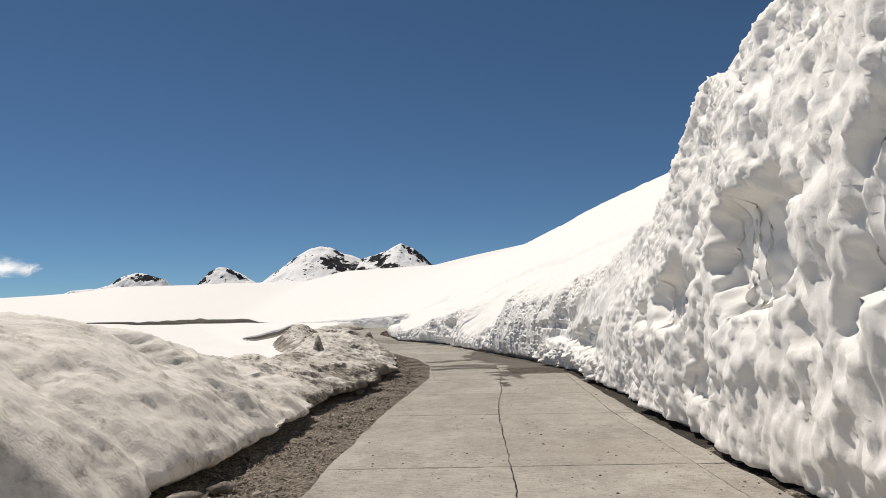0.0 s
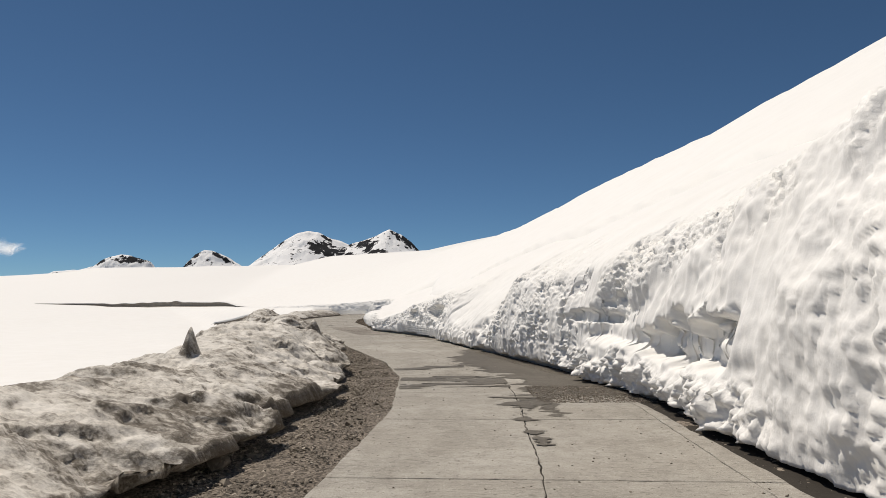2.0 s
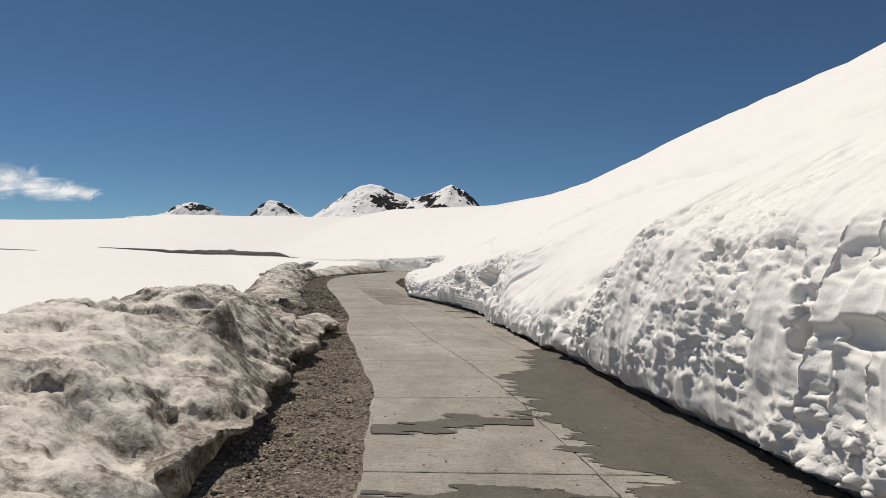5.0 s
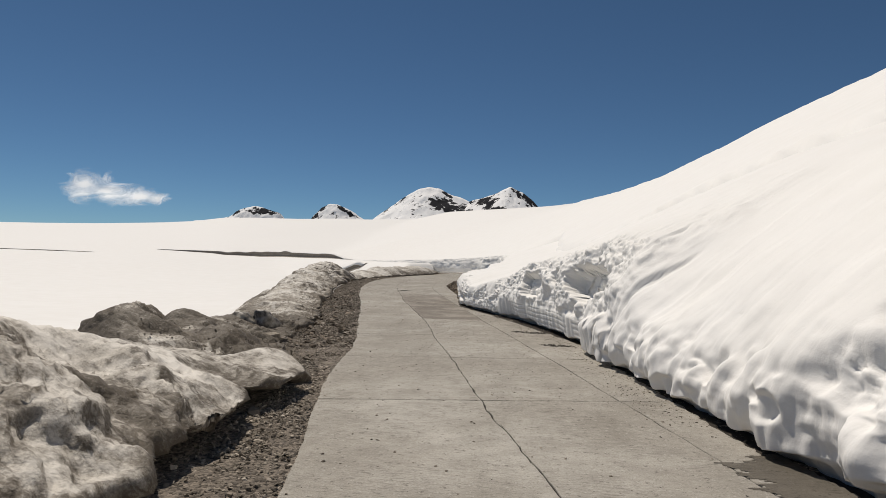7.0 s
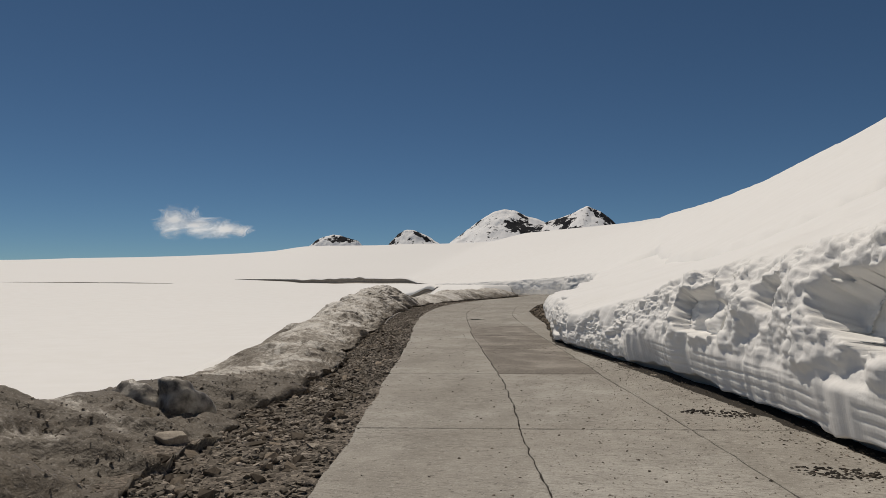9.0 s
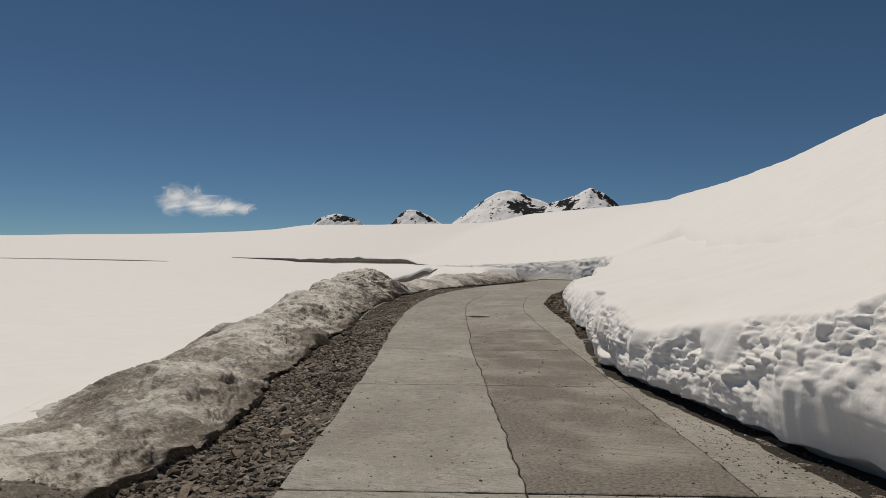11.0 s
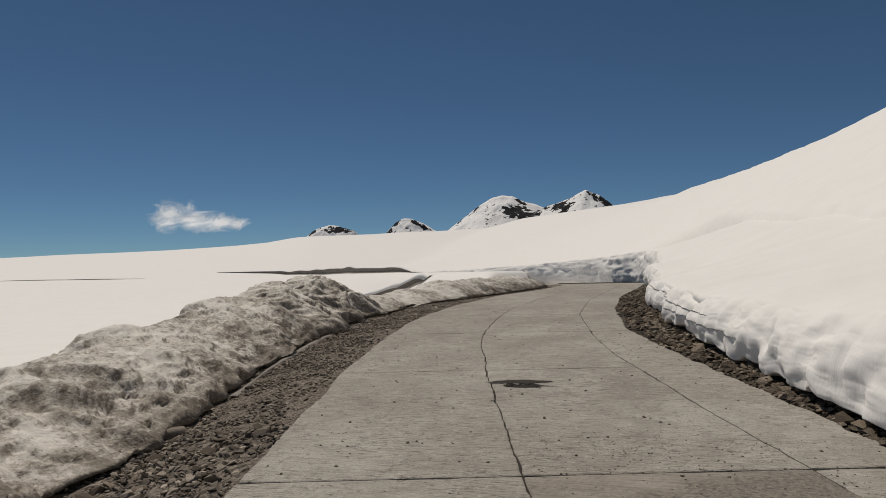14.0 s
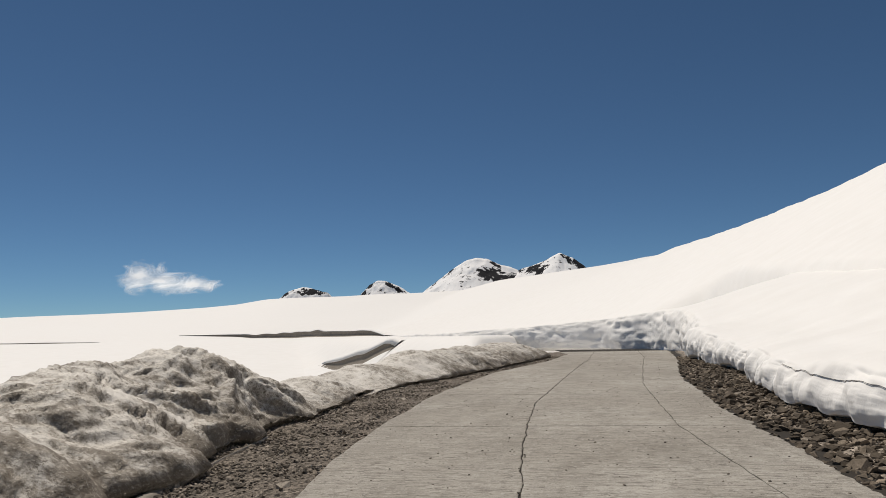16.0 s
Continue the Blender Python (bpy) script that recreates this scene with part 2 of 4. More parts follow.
def stony_material(name, light, dark, scale, rough=0.9, depth=0.03, pebble=0.0):
    m, t, b = material(name)
    v = tex_coord(t)
    info = t.nodes.new("ShaderNodeObjectInfo")
    island = t.nodes.new("ShaderNodeNewGeometry").outputs["Random Per Island"]
    big, mid, fine = noise_tex(t, v, 0.6, 4), noise_tex(t, v, scale, 6, 0.65), noise_tex(t, v, scale * 7, 4, 0.7)
    pick = maths(t, "FRACT", maths(t, "ADD", info.outputs["Random"], island))
    c = mix(t, ramp(t, mid, (0.35, 0.0), (0.68, 1.0)), dark, light)
    c = mix(t, ramp(t, pick, (0.35, 0.75), (0.7, 0.0)), c, tuple(x * 0.6 for x in dark))
    c = mix(t, ramp(t, pick, (0.72, 0.0), (0.98, 0.8)), c, tuple(min(1.0, x * 1.6) for x in light))
    c = mix(t, ramp(t, big, (0.4, 0.45), (0.62, 0.0)), c, tuple(x * 0.7 for x in dark))
    t.links.new(mix(t, ramp(t, fine, (0.35, 0.5), (0.6, 0.0)), c, tuple(x * 0.5 for x in dark)), b.inputs["Base Color"])
    b.inputs["Roughness"].default_value = rough
    b.inputs["Specular IOR Level"].default_value = 0.15
    n = bump(t, b, mid, 0.8, depth)
    n = bump(t, b, fine, 0.6, depth * 0.3, n)
    if pebble:
        cells = node(t, "ShaderNodeTexVoronoi", Scale=pebble)
        t.links.new(v, cells.inputs["Vector"])
        tone = ramp(t, cells.outputs["Color"], (0.2, 0.35), (0.8, 1.25))
        t.links.new(mix(t, 1.0, b.inputs["Base Color"].links[0].from_socket, tone, "MULTIPLY"), b.inputs["Base Color"])
        bump(t, b, maths(t, "SUBTRACT", 1.0, cells.outputs["Distance"]), 1.0, 0.6 / pebble, n)
    return m


MAT_CONCRETE, MAT_SILTED = concrete_material(), silted_concrete()
MAT_GRAVEL = stony_material("gravel", (0.53, 0.46, 0.385), (0.33, 0.28, 0.23), 10.0, 0.9, 0.05, 26.0)
MAT_STONE = stony_material("stone", (0.45, 0.395, 0.33), (0.26, 0.225, 0.18), 6.0, 0.85, 0.012)
MAT_DARKSTONE = stony_material("dark_stone", (0.37, 0.32, 0.265), (0.19, 0.162, 0.13), 6.0, 0.85, 0.015)
MAT_RUBBLE = stony_material("rubble", (0.26, 0.213, 0.163), (0.115, 0.092, 0.069), 6.0, 0.85, 0.015)
MAT_CRACK = stony_material("crack_filler", (0.12, 0.105, 0.09), (0.055, 0.048, 0.04), 20.0, 0.9, 0.004)
MAT_MUD = stony_material("mud", (0.07, 0.058, 0.045), (0.028, 0.023, 0.018), 10.0, 0.75, 0.01)
MAT_EARTH = stony_material("bare_earth", (0.48, 0.43, 0.37), (0.30, 0.265, 0.22), 0.8, 0.9, 0.1)
MAT_WET = concrete_material("wet_concrete", 0.36, 0.6, 0.08)


def mountain_material():
    m, t, b = material("snow_and_rock")
    v = tex_coord(t)
    at = t.nodes.new("ShaderNodeAttribute")
    at.attribute_name = "rock"
    n1, n2 = noise_tex(t, tex_coord(t, (1.0, 1.0, 0.55)), 0.045, 4, 0.68), noise_tex(t, v, 0.2, 5, 0.7)
    f = maths(t, "ADD", maths(t, "MULTIPLY", at.outputs["Fac"], 0.85), maths(t, "MULTIPLY", maths(t, "SUBTRACT", n1, 0.5), 3.1))
    rock = mix(t, n2, (0.010, 0.011, 0.014), (0.034, 0.034, 0.037))
    t.links.new(mix(t, ramp(t, f, (0.34, 0.0), (0.38, 1.0)), (0.84, 0.84, 0.84), rock), b.inputs["Base Color"])
    b.inputs["Roughness"].default_value = 0.95
    b.inputs["Specular IOR Level"].default_value = 0.05
    bump(t, b, n2, 0.5, 2.5)
    return m


MAT_MOUNTAIN = mountain_material()


def cloud_material():
    m, t, b = material("cloud_vapour")
    tc = t.nodes.new("ShaderNodeTexCoord")
    at = t.nodes.new("ShaderNodeAttribute")
    at.attribute_name = "body"
    n = noise_tex(t, tc.outputs["Generated"], 4.5, 8, 0.6)
    f = maths(t, "ADD", at.outputs["Fac"], maths(t, "MULTIPLY", maths(t, "SUBTRACT", n, 0.5), 1.3))
    b.inputs["Base Color"].default_value = (0.8, 0.8, 0.8, 1)
    b.inputs["Roughness"].default_value = 1.0
    # part of the cloud's sunlit brightness is put in as a faint glow
    b.inputs["Emission Color"].default_value = (0.80, 0.82, 0.84, 1)
    b.inputs["Emission Strength"].default_value = 0.55
    t.links.new(ramp(t, f, (0.0, 0.0), (0.75, 0.88)), b.inputs["Alpha"])
    return m


MAT_CLOUD = cloud_material()


# ---- the plan: lines along the road, by the station y ----
road_z = curve((-60, 75, 90, 95, 121, 150), (0.0, 0.0, 0.19, 0.29, 0.52, 0.4))
edge_l = curve((-60, 13, 20, 26, 30, 36, 41, 45, 51, 56, 63, 71, 76, 83, 88, 93, 100, 108, 116, 124, 136),
               (-1.2, -1.0, -0.8, -0.35, -0.1, -0.35, -1.2, -2.3, -4.0, -5.0, -7.0, -9.3, -10.9, -12.9, -14.1, -15.0, -15.6, -15.5, -14.3, -14.0, -16.0))
seam_1 = curve((-60, 13, 20, 30, 35, 42, 49, 58, 63, 72, 77, 83, 87, 90, 98, 105, 118, 136),
               (1.6, 1.65, 1.8, 2.5, 2.5, 1.1, -1.0, -3.4, -4.7, -7.4, -8.8, -10.5, -11.5, -12.1, -12.9, -12.8, -12.5, -12.8))
seam_2 = curve((-60, 13, 20, 30, 36, 42, 49, 58, 63, 72, 77.5, 81, 86, 90, 95, 103, 118, 136),
               (4.2, 4.3, 4.3, 4.8, 4.4, 3.0, 1.2, -1.2, -2.6, -5.0, -6.5, -7.5, -8.8, -9.5, -10.2, -10.5, -10.0, -10.0))
edge_r = curve((-60, 20, 30, 36, 42, 49, 58, 66, 71, 80, 88, 91, 97, 106, 116, 136),
               (4.6, 4.8, 5.0, 4.6, 3.4, 1.9, 0.3, -2.6, -4.7, -6.2, -8.1, -8.7, -9.2, -9.3, -8.6, -8.0))
bank_x = curve((-60, 0, 13, 20, 22, 26, 30, 33, 36, 40, 44, 47, 50, 54, 57, 60, 64, 68, 70, 73, 77, 82, 90, 98, 106, 115, 136),
               (4.6, 4.7, 4.85, 5.0, 5.1, 5.3, 5.3, 5.0, 4.5, 3.6, 2.8, 2.3, 1.6, 0.9, 0.45, -0.2, -1.6, -3.2, -4.3, -5.0, -5.5, -6.4, -7.6, -8.1, -7.6, -8.2, -8.0))
bank_h = curve((-60, 8, 13, 16, 19, 22, 26, 30, 33, 35, 38, 41, 43, 45, 50, 53, 54.5, 57, 60, 64, 68, 70, 73, 77, 82, 90, 98, 106, 115, 136),
               (7.4, 7.2, 6.8, 6.0, 5.1, 4.5, 4.4, 4.1, 3.3, 2.7, 3.4, 3.3, 2.5, 1.2, 0.9, 1.1, 2.2, 2.5, 2.3, 1.9, 1.4, 1.0, 1.2, 1.2, 1.0, 0.9, 0.9, 0.8, 1.5, 2.4))
berm_x = curve((-60, 5, 14, 18, 22, 26, 30, 34, 38, 42, 46, 50, 53, 56, 61, 67, 70, 74, 78, 82, 86, 90, 94, 98, 102, 106, 112, 118, 122),
               (-2.6, -2.6, -2.5, -2.3, -2.2, -1.8, -1.5, -1.6, -1.9, -2.9, -3.6, -4.1, -5.4, -6.7, -8.2, -9.6, -11.0, -12.3, -13.5, -14.6, -15.8, -16.6, -17.1, -17.5, -17.8, -17.0, -15.8, -15.0, -14.8))
toe_z = curve((-60, 55, 62, 70, 78, 84, 88, 95, 121), (-0.05, -0.05, -0.25, -0.45, -0.40, -0.22, -0.02, 0.15, 0.45))


# ---- ground: one snow sheet to the horizon ----
SKY_AZ = np.radians((-180, -75, -50, -40, -34, -30, -27, -20, -15, -8, -2, 2, 6, 12, 60, 180))
SKY_EL = np.radians((1.2, 1.2, 1.45, 1.9, 2.15, 2.4, 2.95, 3.15, 3.25, 3.45, 4.4, 5.3, 6.0, 6.6, 5.0, 1.2))


def ground_z(x, y):
    """Height of the open snow: the hillside, the hollow and the far slopes."""
    x, y = np.asarray(x, float), np.asarray(y, float)
    shape = x.shape
    x, y = x.ravel(), y.ravel()
    dx, dy = x + 4.0, y - 50.0
    r, az = np.hypot(dx, dy), np.arctan2(dx, dy)
    top = 2.0 + 900.0 * np.tan(np.interp(az, SKY_AZ, SKY_EL))
    up = np.clip((r - 320.0) / 580.0, 0, 1.0)
    far = 1.6 + (top - 1.6) * up ** 1.1 - 0.00003 * np.clip(r - 900, 0, None) ** 2
    p3 = np.stack([x, y, 0 * x], 1)
    far += 1.2 * smooth(160, 300, r) * fbm(p3, 90.0, 3, 11)
    line = np.where(y < 122, berm_x(np.clip(y, -60, 122)), -14.8 - (y - 122) * 0.55)
    lat = line - x
    hollow = smooth(0.5, 9.5, lat) * (1 - smooth(110, 230, r))
    far -= 4.6 * hollow
    far += (0.32 * fbm(p3, 15.0, 3, 44) + 0.10 * fbm(p3, 5.0, 2, 45)) * smooth(3, 12, lat) * (1 - smooth(150, 260, r))
    ridge = np.interp(y, (-60, 205, 330, 450, 900), (50.5, 18.0, 0.0, -26.0, -150.0))
    crest = np.interp(y, (-60, 40, 90, 205, 330, 450, 900), (22.6, 22.6, 21.6, 21.4, 26.0, 33.5, 62.0))
    dip = np.interp(y, (-60, 205, 360), (0.575, 0.57, 0.24))
    q = ridge - x
    hill = np.where(q > 0, crest - dip * q, crest - 0.2 * q * np.exp(np.minimum(q, 0) / 30))
    hill = hill + (0.5 * fbm(p3, 16.0, 3, 5) + 0.14 * fbm(p3 * (0.6, 1, 1), 4.0, 3, 6)) * smooth(0, 10, x - bank_x(np.clip(y, -60, 136)))
    k = 1.5
    z = np.maximum(far, hill) + k * np.exp(-np.abs(far - hill) / k) * 0.35
    return z.reshape(shape)


def ground_cut(x, y):
    """The sheet itself: lowered where road, shoulders, banks and berms lie on it."""
    z = ground_z(x, y)
    yy = np.clip(y, -60, 136)
    d_r = x - bank_x(yy)
    lo = berm_x(np.clip(y, -60, 122)) - 4.2
    inside = smooth(-1.5, 0.5, x - lo) * (1 - smooth(5.0, 7.5, d_r)) * (1 - smooth(150, 160, y))
    return z * (1 - inside) + np.minimum(z, -1.1) * inside


def axis(parts):
    out = []
    for a, b, step in parts:
        out += list(np.arange(a, b, step))
    return np.array(out + [parts[-1][1]])


gx = axis([(-4200, -1200, 150), (-1200, -300, 30), (-300, -100, 6), (-100, -30, 1.6), (-30, 20, 0.55), (20, 60, 1.2), (60, 200, 7), (200, 1200, 40), (1200, 4200, 200)])
gy = axis([(-3000, -300, 180), (-300, -40, 10), (-40, 0, 1.6), (0, 150, 0.6), (150, 240, 1.6), (240, 420, 4), (420, 1300, 20), (1300, 4400, 120)])
GX, GY = np.meshgrid(gx, gy)
GZ = ground_cut(GX, GY)
ground = mesh_object("ground", np.stack([GX, GY, GZ], -1).reshape(-1, 3), grid_faces(len(gy), len(gx)), MAT_FIELD)
attribute(ground, "dirt", 0.0 * GX)
tagged(ground, "white wind-smoothed snowfield and hillside in sun", "snowfield", kind="structure")


# ---- road bed, slabs and seams ----
def strip(name, left, right, stations, cols, height, mat, rough=0.0, seed=1, dirt=None):
    """A sheet between two lines across the road."""
    s = np.asarray(stations, float)
    f = np.linspace(0, 1, cols)
    X = left(s)[:, None] * (1 - f) + right(s)[:, None] * f
    Y = s[:, None] + 0 * X
    Z = height(X, Y)
    p = np.stack([X, Y, 0 * X], -1).reshape(-1, 3)
    if rough:
        Z = Z + (rough * fbm(p, 0.5, 4, seed, 0.6)).reshape(Z.shape)
    return mesh_object(name, np.stack([X, Y, Z], -1).reshape(-1, 3), grid_faces(len(s), cols), mat)


road = new("road")
tagged(road, "weathered broom-finished concrete road of three slab lanes", "road", kind="structure")
bed_y = np.arange(-25, 137, 1.0)
bed = strip("road_bed", lambda s: edge_l(s) + 0.12, lambda s: np.maximum(edge_r(s), bank_x(s)) + 1.2, bed_y, 14, lambda x, y: road_z(y) - 0.018, MAT_CRACK, 0.008)
bed.parent = road

JOINTS = (-20.4, -15.4, -10.4, -5.4, -0.4, 4.6, 9.6, 14.65, 20.0, 24.1, 28.4, 32.3, 36.6, 40.8, 45.05, 49.9, 54.25, 58.5, 63.7, 68.98, 73.65, 78.3, 83.7, 89.5, 94.65, 99.95, 104.45, 109.5, 114.5, 119.5, 124.5, 129.5)
FINE = np.arange(-62, 140, 0.05)
F3 = np.stack([FINE, 0 * FINE, 0 * FINE], 1)
RAG_L, RAG_R = edge_l(FINE) + 0.07 * fbm(F3, 1.1, 5, 3, 0.6), edge_r(FINE) + 0.05 * fbm(F3 + 7, 0.8, 3, 5) + 0.09 * fbm(F3 + 3, 0.22, 2, 6) * smooth(30, 40, FINE)
SEAM_1, SEAM_2 = seam_1(FINE) + 0.07 * fbm(F3, 2.5, 4, 31) + 0.022 * fbm(F3, 0.25, 2, 35), seam_2(FINE) + 0.05 * fbm(F3 + 9, 2.5, 4, 33) + 0.014 * fbm(F3, 0.25, 2, 36)
rag_l, rag_r = (lambda y: np.interp(y, FINE, RAG_L)), (lambda y: np.interp(y, FINE, RAG_R))
wander_1, wander_2 = (lambda y: np.interp(y, FINE, SEAM_1)), (lambda y: np.interp(y, FINE, SEAM_2))


JAG_1, JAG_2 = 0.3 + 2.6 * np.abs(fbm(F3 + 21, 0.30, 4, 61, 0.65)), 0.3 + 2.6 * np.abs(fbm(F3 + 33, 0.30, 4, 63, 0.65))


def slab(y0, y1, left, right, wide, mat=None):
    """One concrete slab, square to the road, with chipped, uneven, rounded edges."""
    n, m = 56, 24
    tilt, lift = random.uniform(-0.0004, 0.0004), random.uniform(-0.0015, 0.0015)
    turns = np.array((y0, y1)) * 7.0
    f = np.linspace(0, 1, m)[None]
    chip = [np.clip(fbm(np.stack([f[0] * 3.0, 0 * f[0] + k, 0 * f[0]], 1), 0.35, 3, 57), -0.3, 0.6) for k in turns]
    verts = []
    for inset, dz in ((0.0, -0.05), (0.0, -0.007), (0.014, 0.0)):
        a, b = y0 + 0.014 + 0.030 * np.maximum(chip[0], 0)[None] + inset, y1 - 0.014 - 0.030 * np.maximum(chip[1], 0)[None] - inset
        s = a + (b - a) * np.linspace(0, 1, n)[:, None]
        slope, c = (seam_1(s + 4) - seam_1(s - 4)) / 8.0, seam_1(s)
        y = s + 0 * f
        for _ in range(6):
            l, r = left(y) + wide * np.interp(y, FINE, JAG_1) + inset, right(y) - wide * np.interp(y, FINE, JAG_2) - inset
            x = l + (r - l) * f
            y = s - slope * (x - c)
        verts.append(np.stack([x, y, road_z(y) + dz + lift + tilt * (s - y0)], -1).reshape(-1, 3))
    faces = (np.array(grid_faces(n, m)) + 2 * n * m).tolist()
    ring = [i * m for i in range(n)] + [(n - 1) * m + j for j in range(1, m)] + [i * m + m - 1 for i in range(n - 2, -1, -1)] + list(range(m - 2, 0, -1))
    for lev in (0, 1):
        for a, b in zip(ring, ring[1:] + ring[:1]):
            a0, b0 = a + lev * n * m, b + lev * n * m
            faces.append((a0, b0, b0 + n * m, a0 + n * m))
    return mesh_object("slab", np.concatenate(verts), faces, mat or MAT_CONCRETE, road, shade=False)


for y0, y1 in zip(JOINTS, JOINTS[1:]):
    slab(y0, y1, rag_l, wander_1, 0.012)
    slab(y0, y1, wander_1, wander_2, 0.010, MAT_SILTED if 63 < y0 < 77 else None)
    slab(y0, y1, wander_2, rag_r, 0.008)


# ---- shoulders ----
def shoulder_z(x, y):
    e, b = edge_l(y), berm_x(np.clip(y, -60, 122))
    f = np.clip((e - x) / np.maximum(e - b, 0.4), 0, 1.6)
    return (road_z(y) - 0.03) * (1 - f) + toe_z(np.clip(y, -60, 121)) * f


def near_rows(a, b, step):
    return np.arange(a, b + 1e-6, step)


shoulder = strip("shoulder", lambda s: berm_x(np.clip(s, -60, 122)) - 1.6, lambda s: edge_l(s) + 0.05, near_rows(-25, 130, 0.12), 34, shoulder_z, MAT_GRAVEL, 0.05, 7)
tagged(shoulder, "brown-grey loose gravel shoulder beside the concrete", "gravel shoulder", kind="structure")
verge = strip("verge", lambda s: edge_r(s) - 0.03, lambda s: np.maximum(bank_x(s), edge_r(s)) + 1.6, near_rows(-25, 130, 0.15), 16,
              lambda x, y: road_z(y) - 0.028 + 0.10 * smooth(0.2, 1.2, x - edge_r(y)) * smooth(76, 84, y), MAT_GRAVEL, 0.03, 8)
tagged(verge, "dark wet gravel verge under the snow wall", "gravel verge", kind="structure")


# ---- snow banks ----
GRIDS = []


def oval(y, h, cy, ch, ry, rh, edge=0.25, wobble=0.0):
    """1 inside an oval on the face, 0 outside, with a soft or ragged rim."""
    r = np.sqrt(((y - cy) / ry) ** 2 + ((h - ch) / rh) ** 2) + wobble
    return smooth(1.0 + edge, 1.0 - edge, r)


def wall_relief(p, Y, h, top, seed):
    """Depth and crust of a plainly cut snow wall: soft lumps and broken patches."""
    shape = Y.shape
    lumps = fbm(p, 2.2, 3, seed).reshape(shape)
    cups = -np.abs(fbm(p, 0.7, 3, seed + 5)).reshape(shape)
    flutes = fbm(p * (1.0, 1.0, 0.18), 0.6, 3, seed + 9).reshape(shape)
    return 0.22 * lumps + 0.30 * cups + 0.12 * flutes, 0.5 + 0 * Y


def road_relief(p, Y, h, top, seed):
    """The roadside wall, stretch by stretch: hollows, pitted bands, crumbled ledges and melted smooth snow."""
    shape = Y.shape
    f = lambda size, octaves, k, gain=0.5, squash=(1, 1, 1): fbm(p * squash, size, octaves, seed + k, gain).reshape(shape)
    lumps, mid, rag = f(2.4, 3, 0), f(0.75, 3, 3, 0.55), f(0.5, 3, 7, 0.6)
    suncups = -np.abs(f(0.21, 3, 11, 0.6)) + 0.12
    crumb = np.abs(f(0.20, 3, 13, 0.6)) - 0.15
    blocks = -np.abs(f(0.9, 3, 17, 0.5, (1, 1, 0.8))) + 0.2
    bulge = -np.abs(f(1.9, 2, 19, 0.4)) + 0.2
    gap = top - h
    disp = 0.20 * lumps + 0.05 * mid
    pits = 0 * Y
    crumbled = 0 * Y
    # the tall wall at the start: big soft lumps, pitted higher up
    tall = smooth(27.0, 22.0, Y)
    disp = disp + tall * (0.14 * blocks + 0.16 * bulge + 0.10 * mid + 0.08 * rag + 0.12 * crumb)
    pits = np.maximum(pits, tall * (0.10 + 0.42 * smooth(2.8, 4.6, h + 1.5 * mid)))
    # the long scoop: a pitted rim, a smooth hollow under it, a crumbled ledge at its foot
    along_scoop = smooth(24.5, 27.5, Y + 0.8 * lumps) * smooth(35.2, 33.6, Y + 0.5 * mid + 0.35 * (h - 2.0))
    inside = along_scoop * smooth(0.95, 1.25, h + 0.25 * mid) * smooth(0.1, 0.8, gap - 0.4 + 0.5 * mid)
    cave = smooth(26.4, 27.4, Y + 0.4 * mid) * smooth(32.4, 30.9, Y + 0.6 * mid) * smooth(0.85, 1.10, h + 0.4 * mid) * smooth(1.80, 1.62, h + 0.25 * mid + 0.45 * rag + 0.10 * (Y - 29.5))
    deep = (0.50 + 0.35 * mid) * cave + inside * (0.36 * smooth(29.5, 33.0, Y) - 0.08 * smooth(31.0, 29.0, Y) - 0.10 * mid)
    pits = pits * (1 - 0.93 * inside)
    rim = along_scoop * smooth(0.85, 0.45, gap + 0.9 * mid)
    rim = np.maximum(rim, smooth(32.4, 33.2, Y + 0.6 * mid) * smooth(35.0, 34.0, Y + 0.6 * mid) * smooth(1.5, 2.0, h) * smooth(3.6, 2.8, h))
    pits = np.maximum(pits, rim)
    ledge = smooth(24, 27, Y) * smooth(38.5, 36.0, Y) * smooth(0.95, 0.55, h + 0.6 * mid)
    disp = disp - deep + ledge * (0.12 + 0.25 * mid)
    crumbled = np.maximum(crumbled, ledge)
    # the pitted bay
    upper = np.interp(Y, (35, 37, 41, 44, 46.5, 48), (2.8, 3.7, 4.6, 3.7, 2.2, 1.0))
    bay = smooth(35.3, 36.2, Y + 0.5 * mid) * smooth(0.25, -0.25, h - upper + 0.6 * mid) * smooth(47.6, 46.4, Y + 0.9 * mid + 1.7 * smooth(1.2, 0.4, h))
    disp = disp - bay * (0.07 + 0.07 * smooth(0.0, 0.4, rag)) - bay * 0.05 * smooth(-0.1, 0.35, mid) - 0.10 * bay * smooth(43.0, 46.0, Y)
    pits = np.maximum(pits, bay * (0.25 + 0.55 * smooth(-0.15, 0.15, f(1.7, 3, 41))) * smooth(0.2, 1.0, h + 0.8 * mid))
    # the melted, fluted foot before the knob
    foot = smooth(44.5, 46.5, Y) * smooth(56.0, 54.0, Y) * smooth(1.3, 0.7, h + 0.5 * mid)
    flutes = f(0.55, 3, 47, 0.55, (1, 1, 0.3))
    disp = disp + foot * (0.24 * flutes + 0.06 * blocks + 0.08 * rag) - 0.10 * foot * smooth(0.0, 0.25, mid)
    # the squared knob: an overhung recess, ragged above and banded below
    knob = smooth(53.6, 55.0, Y + 0.3 * mid) * smooth(67.5, 66.0, Y)
    disp = disp + knob * (0.22 * blocks + 0.10 * mid + 0.06 * rag + 0.08 * crumb) * smooth(0.6, 0.9, h)
    pits = np.maximum(pits, knob * 0.35 * smooth(0.9, 1.3, h))
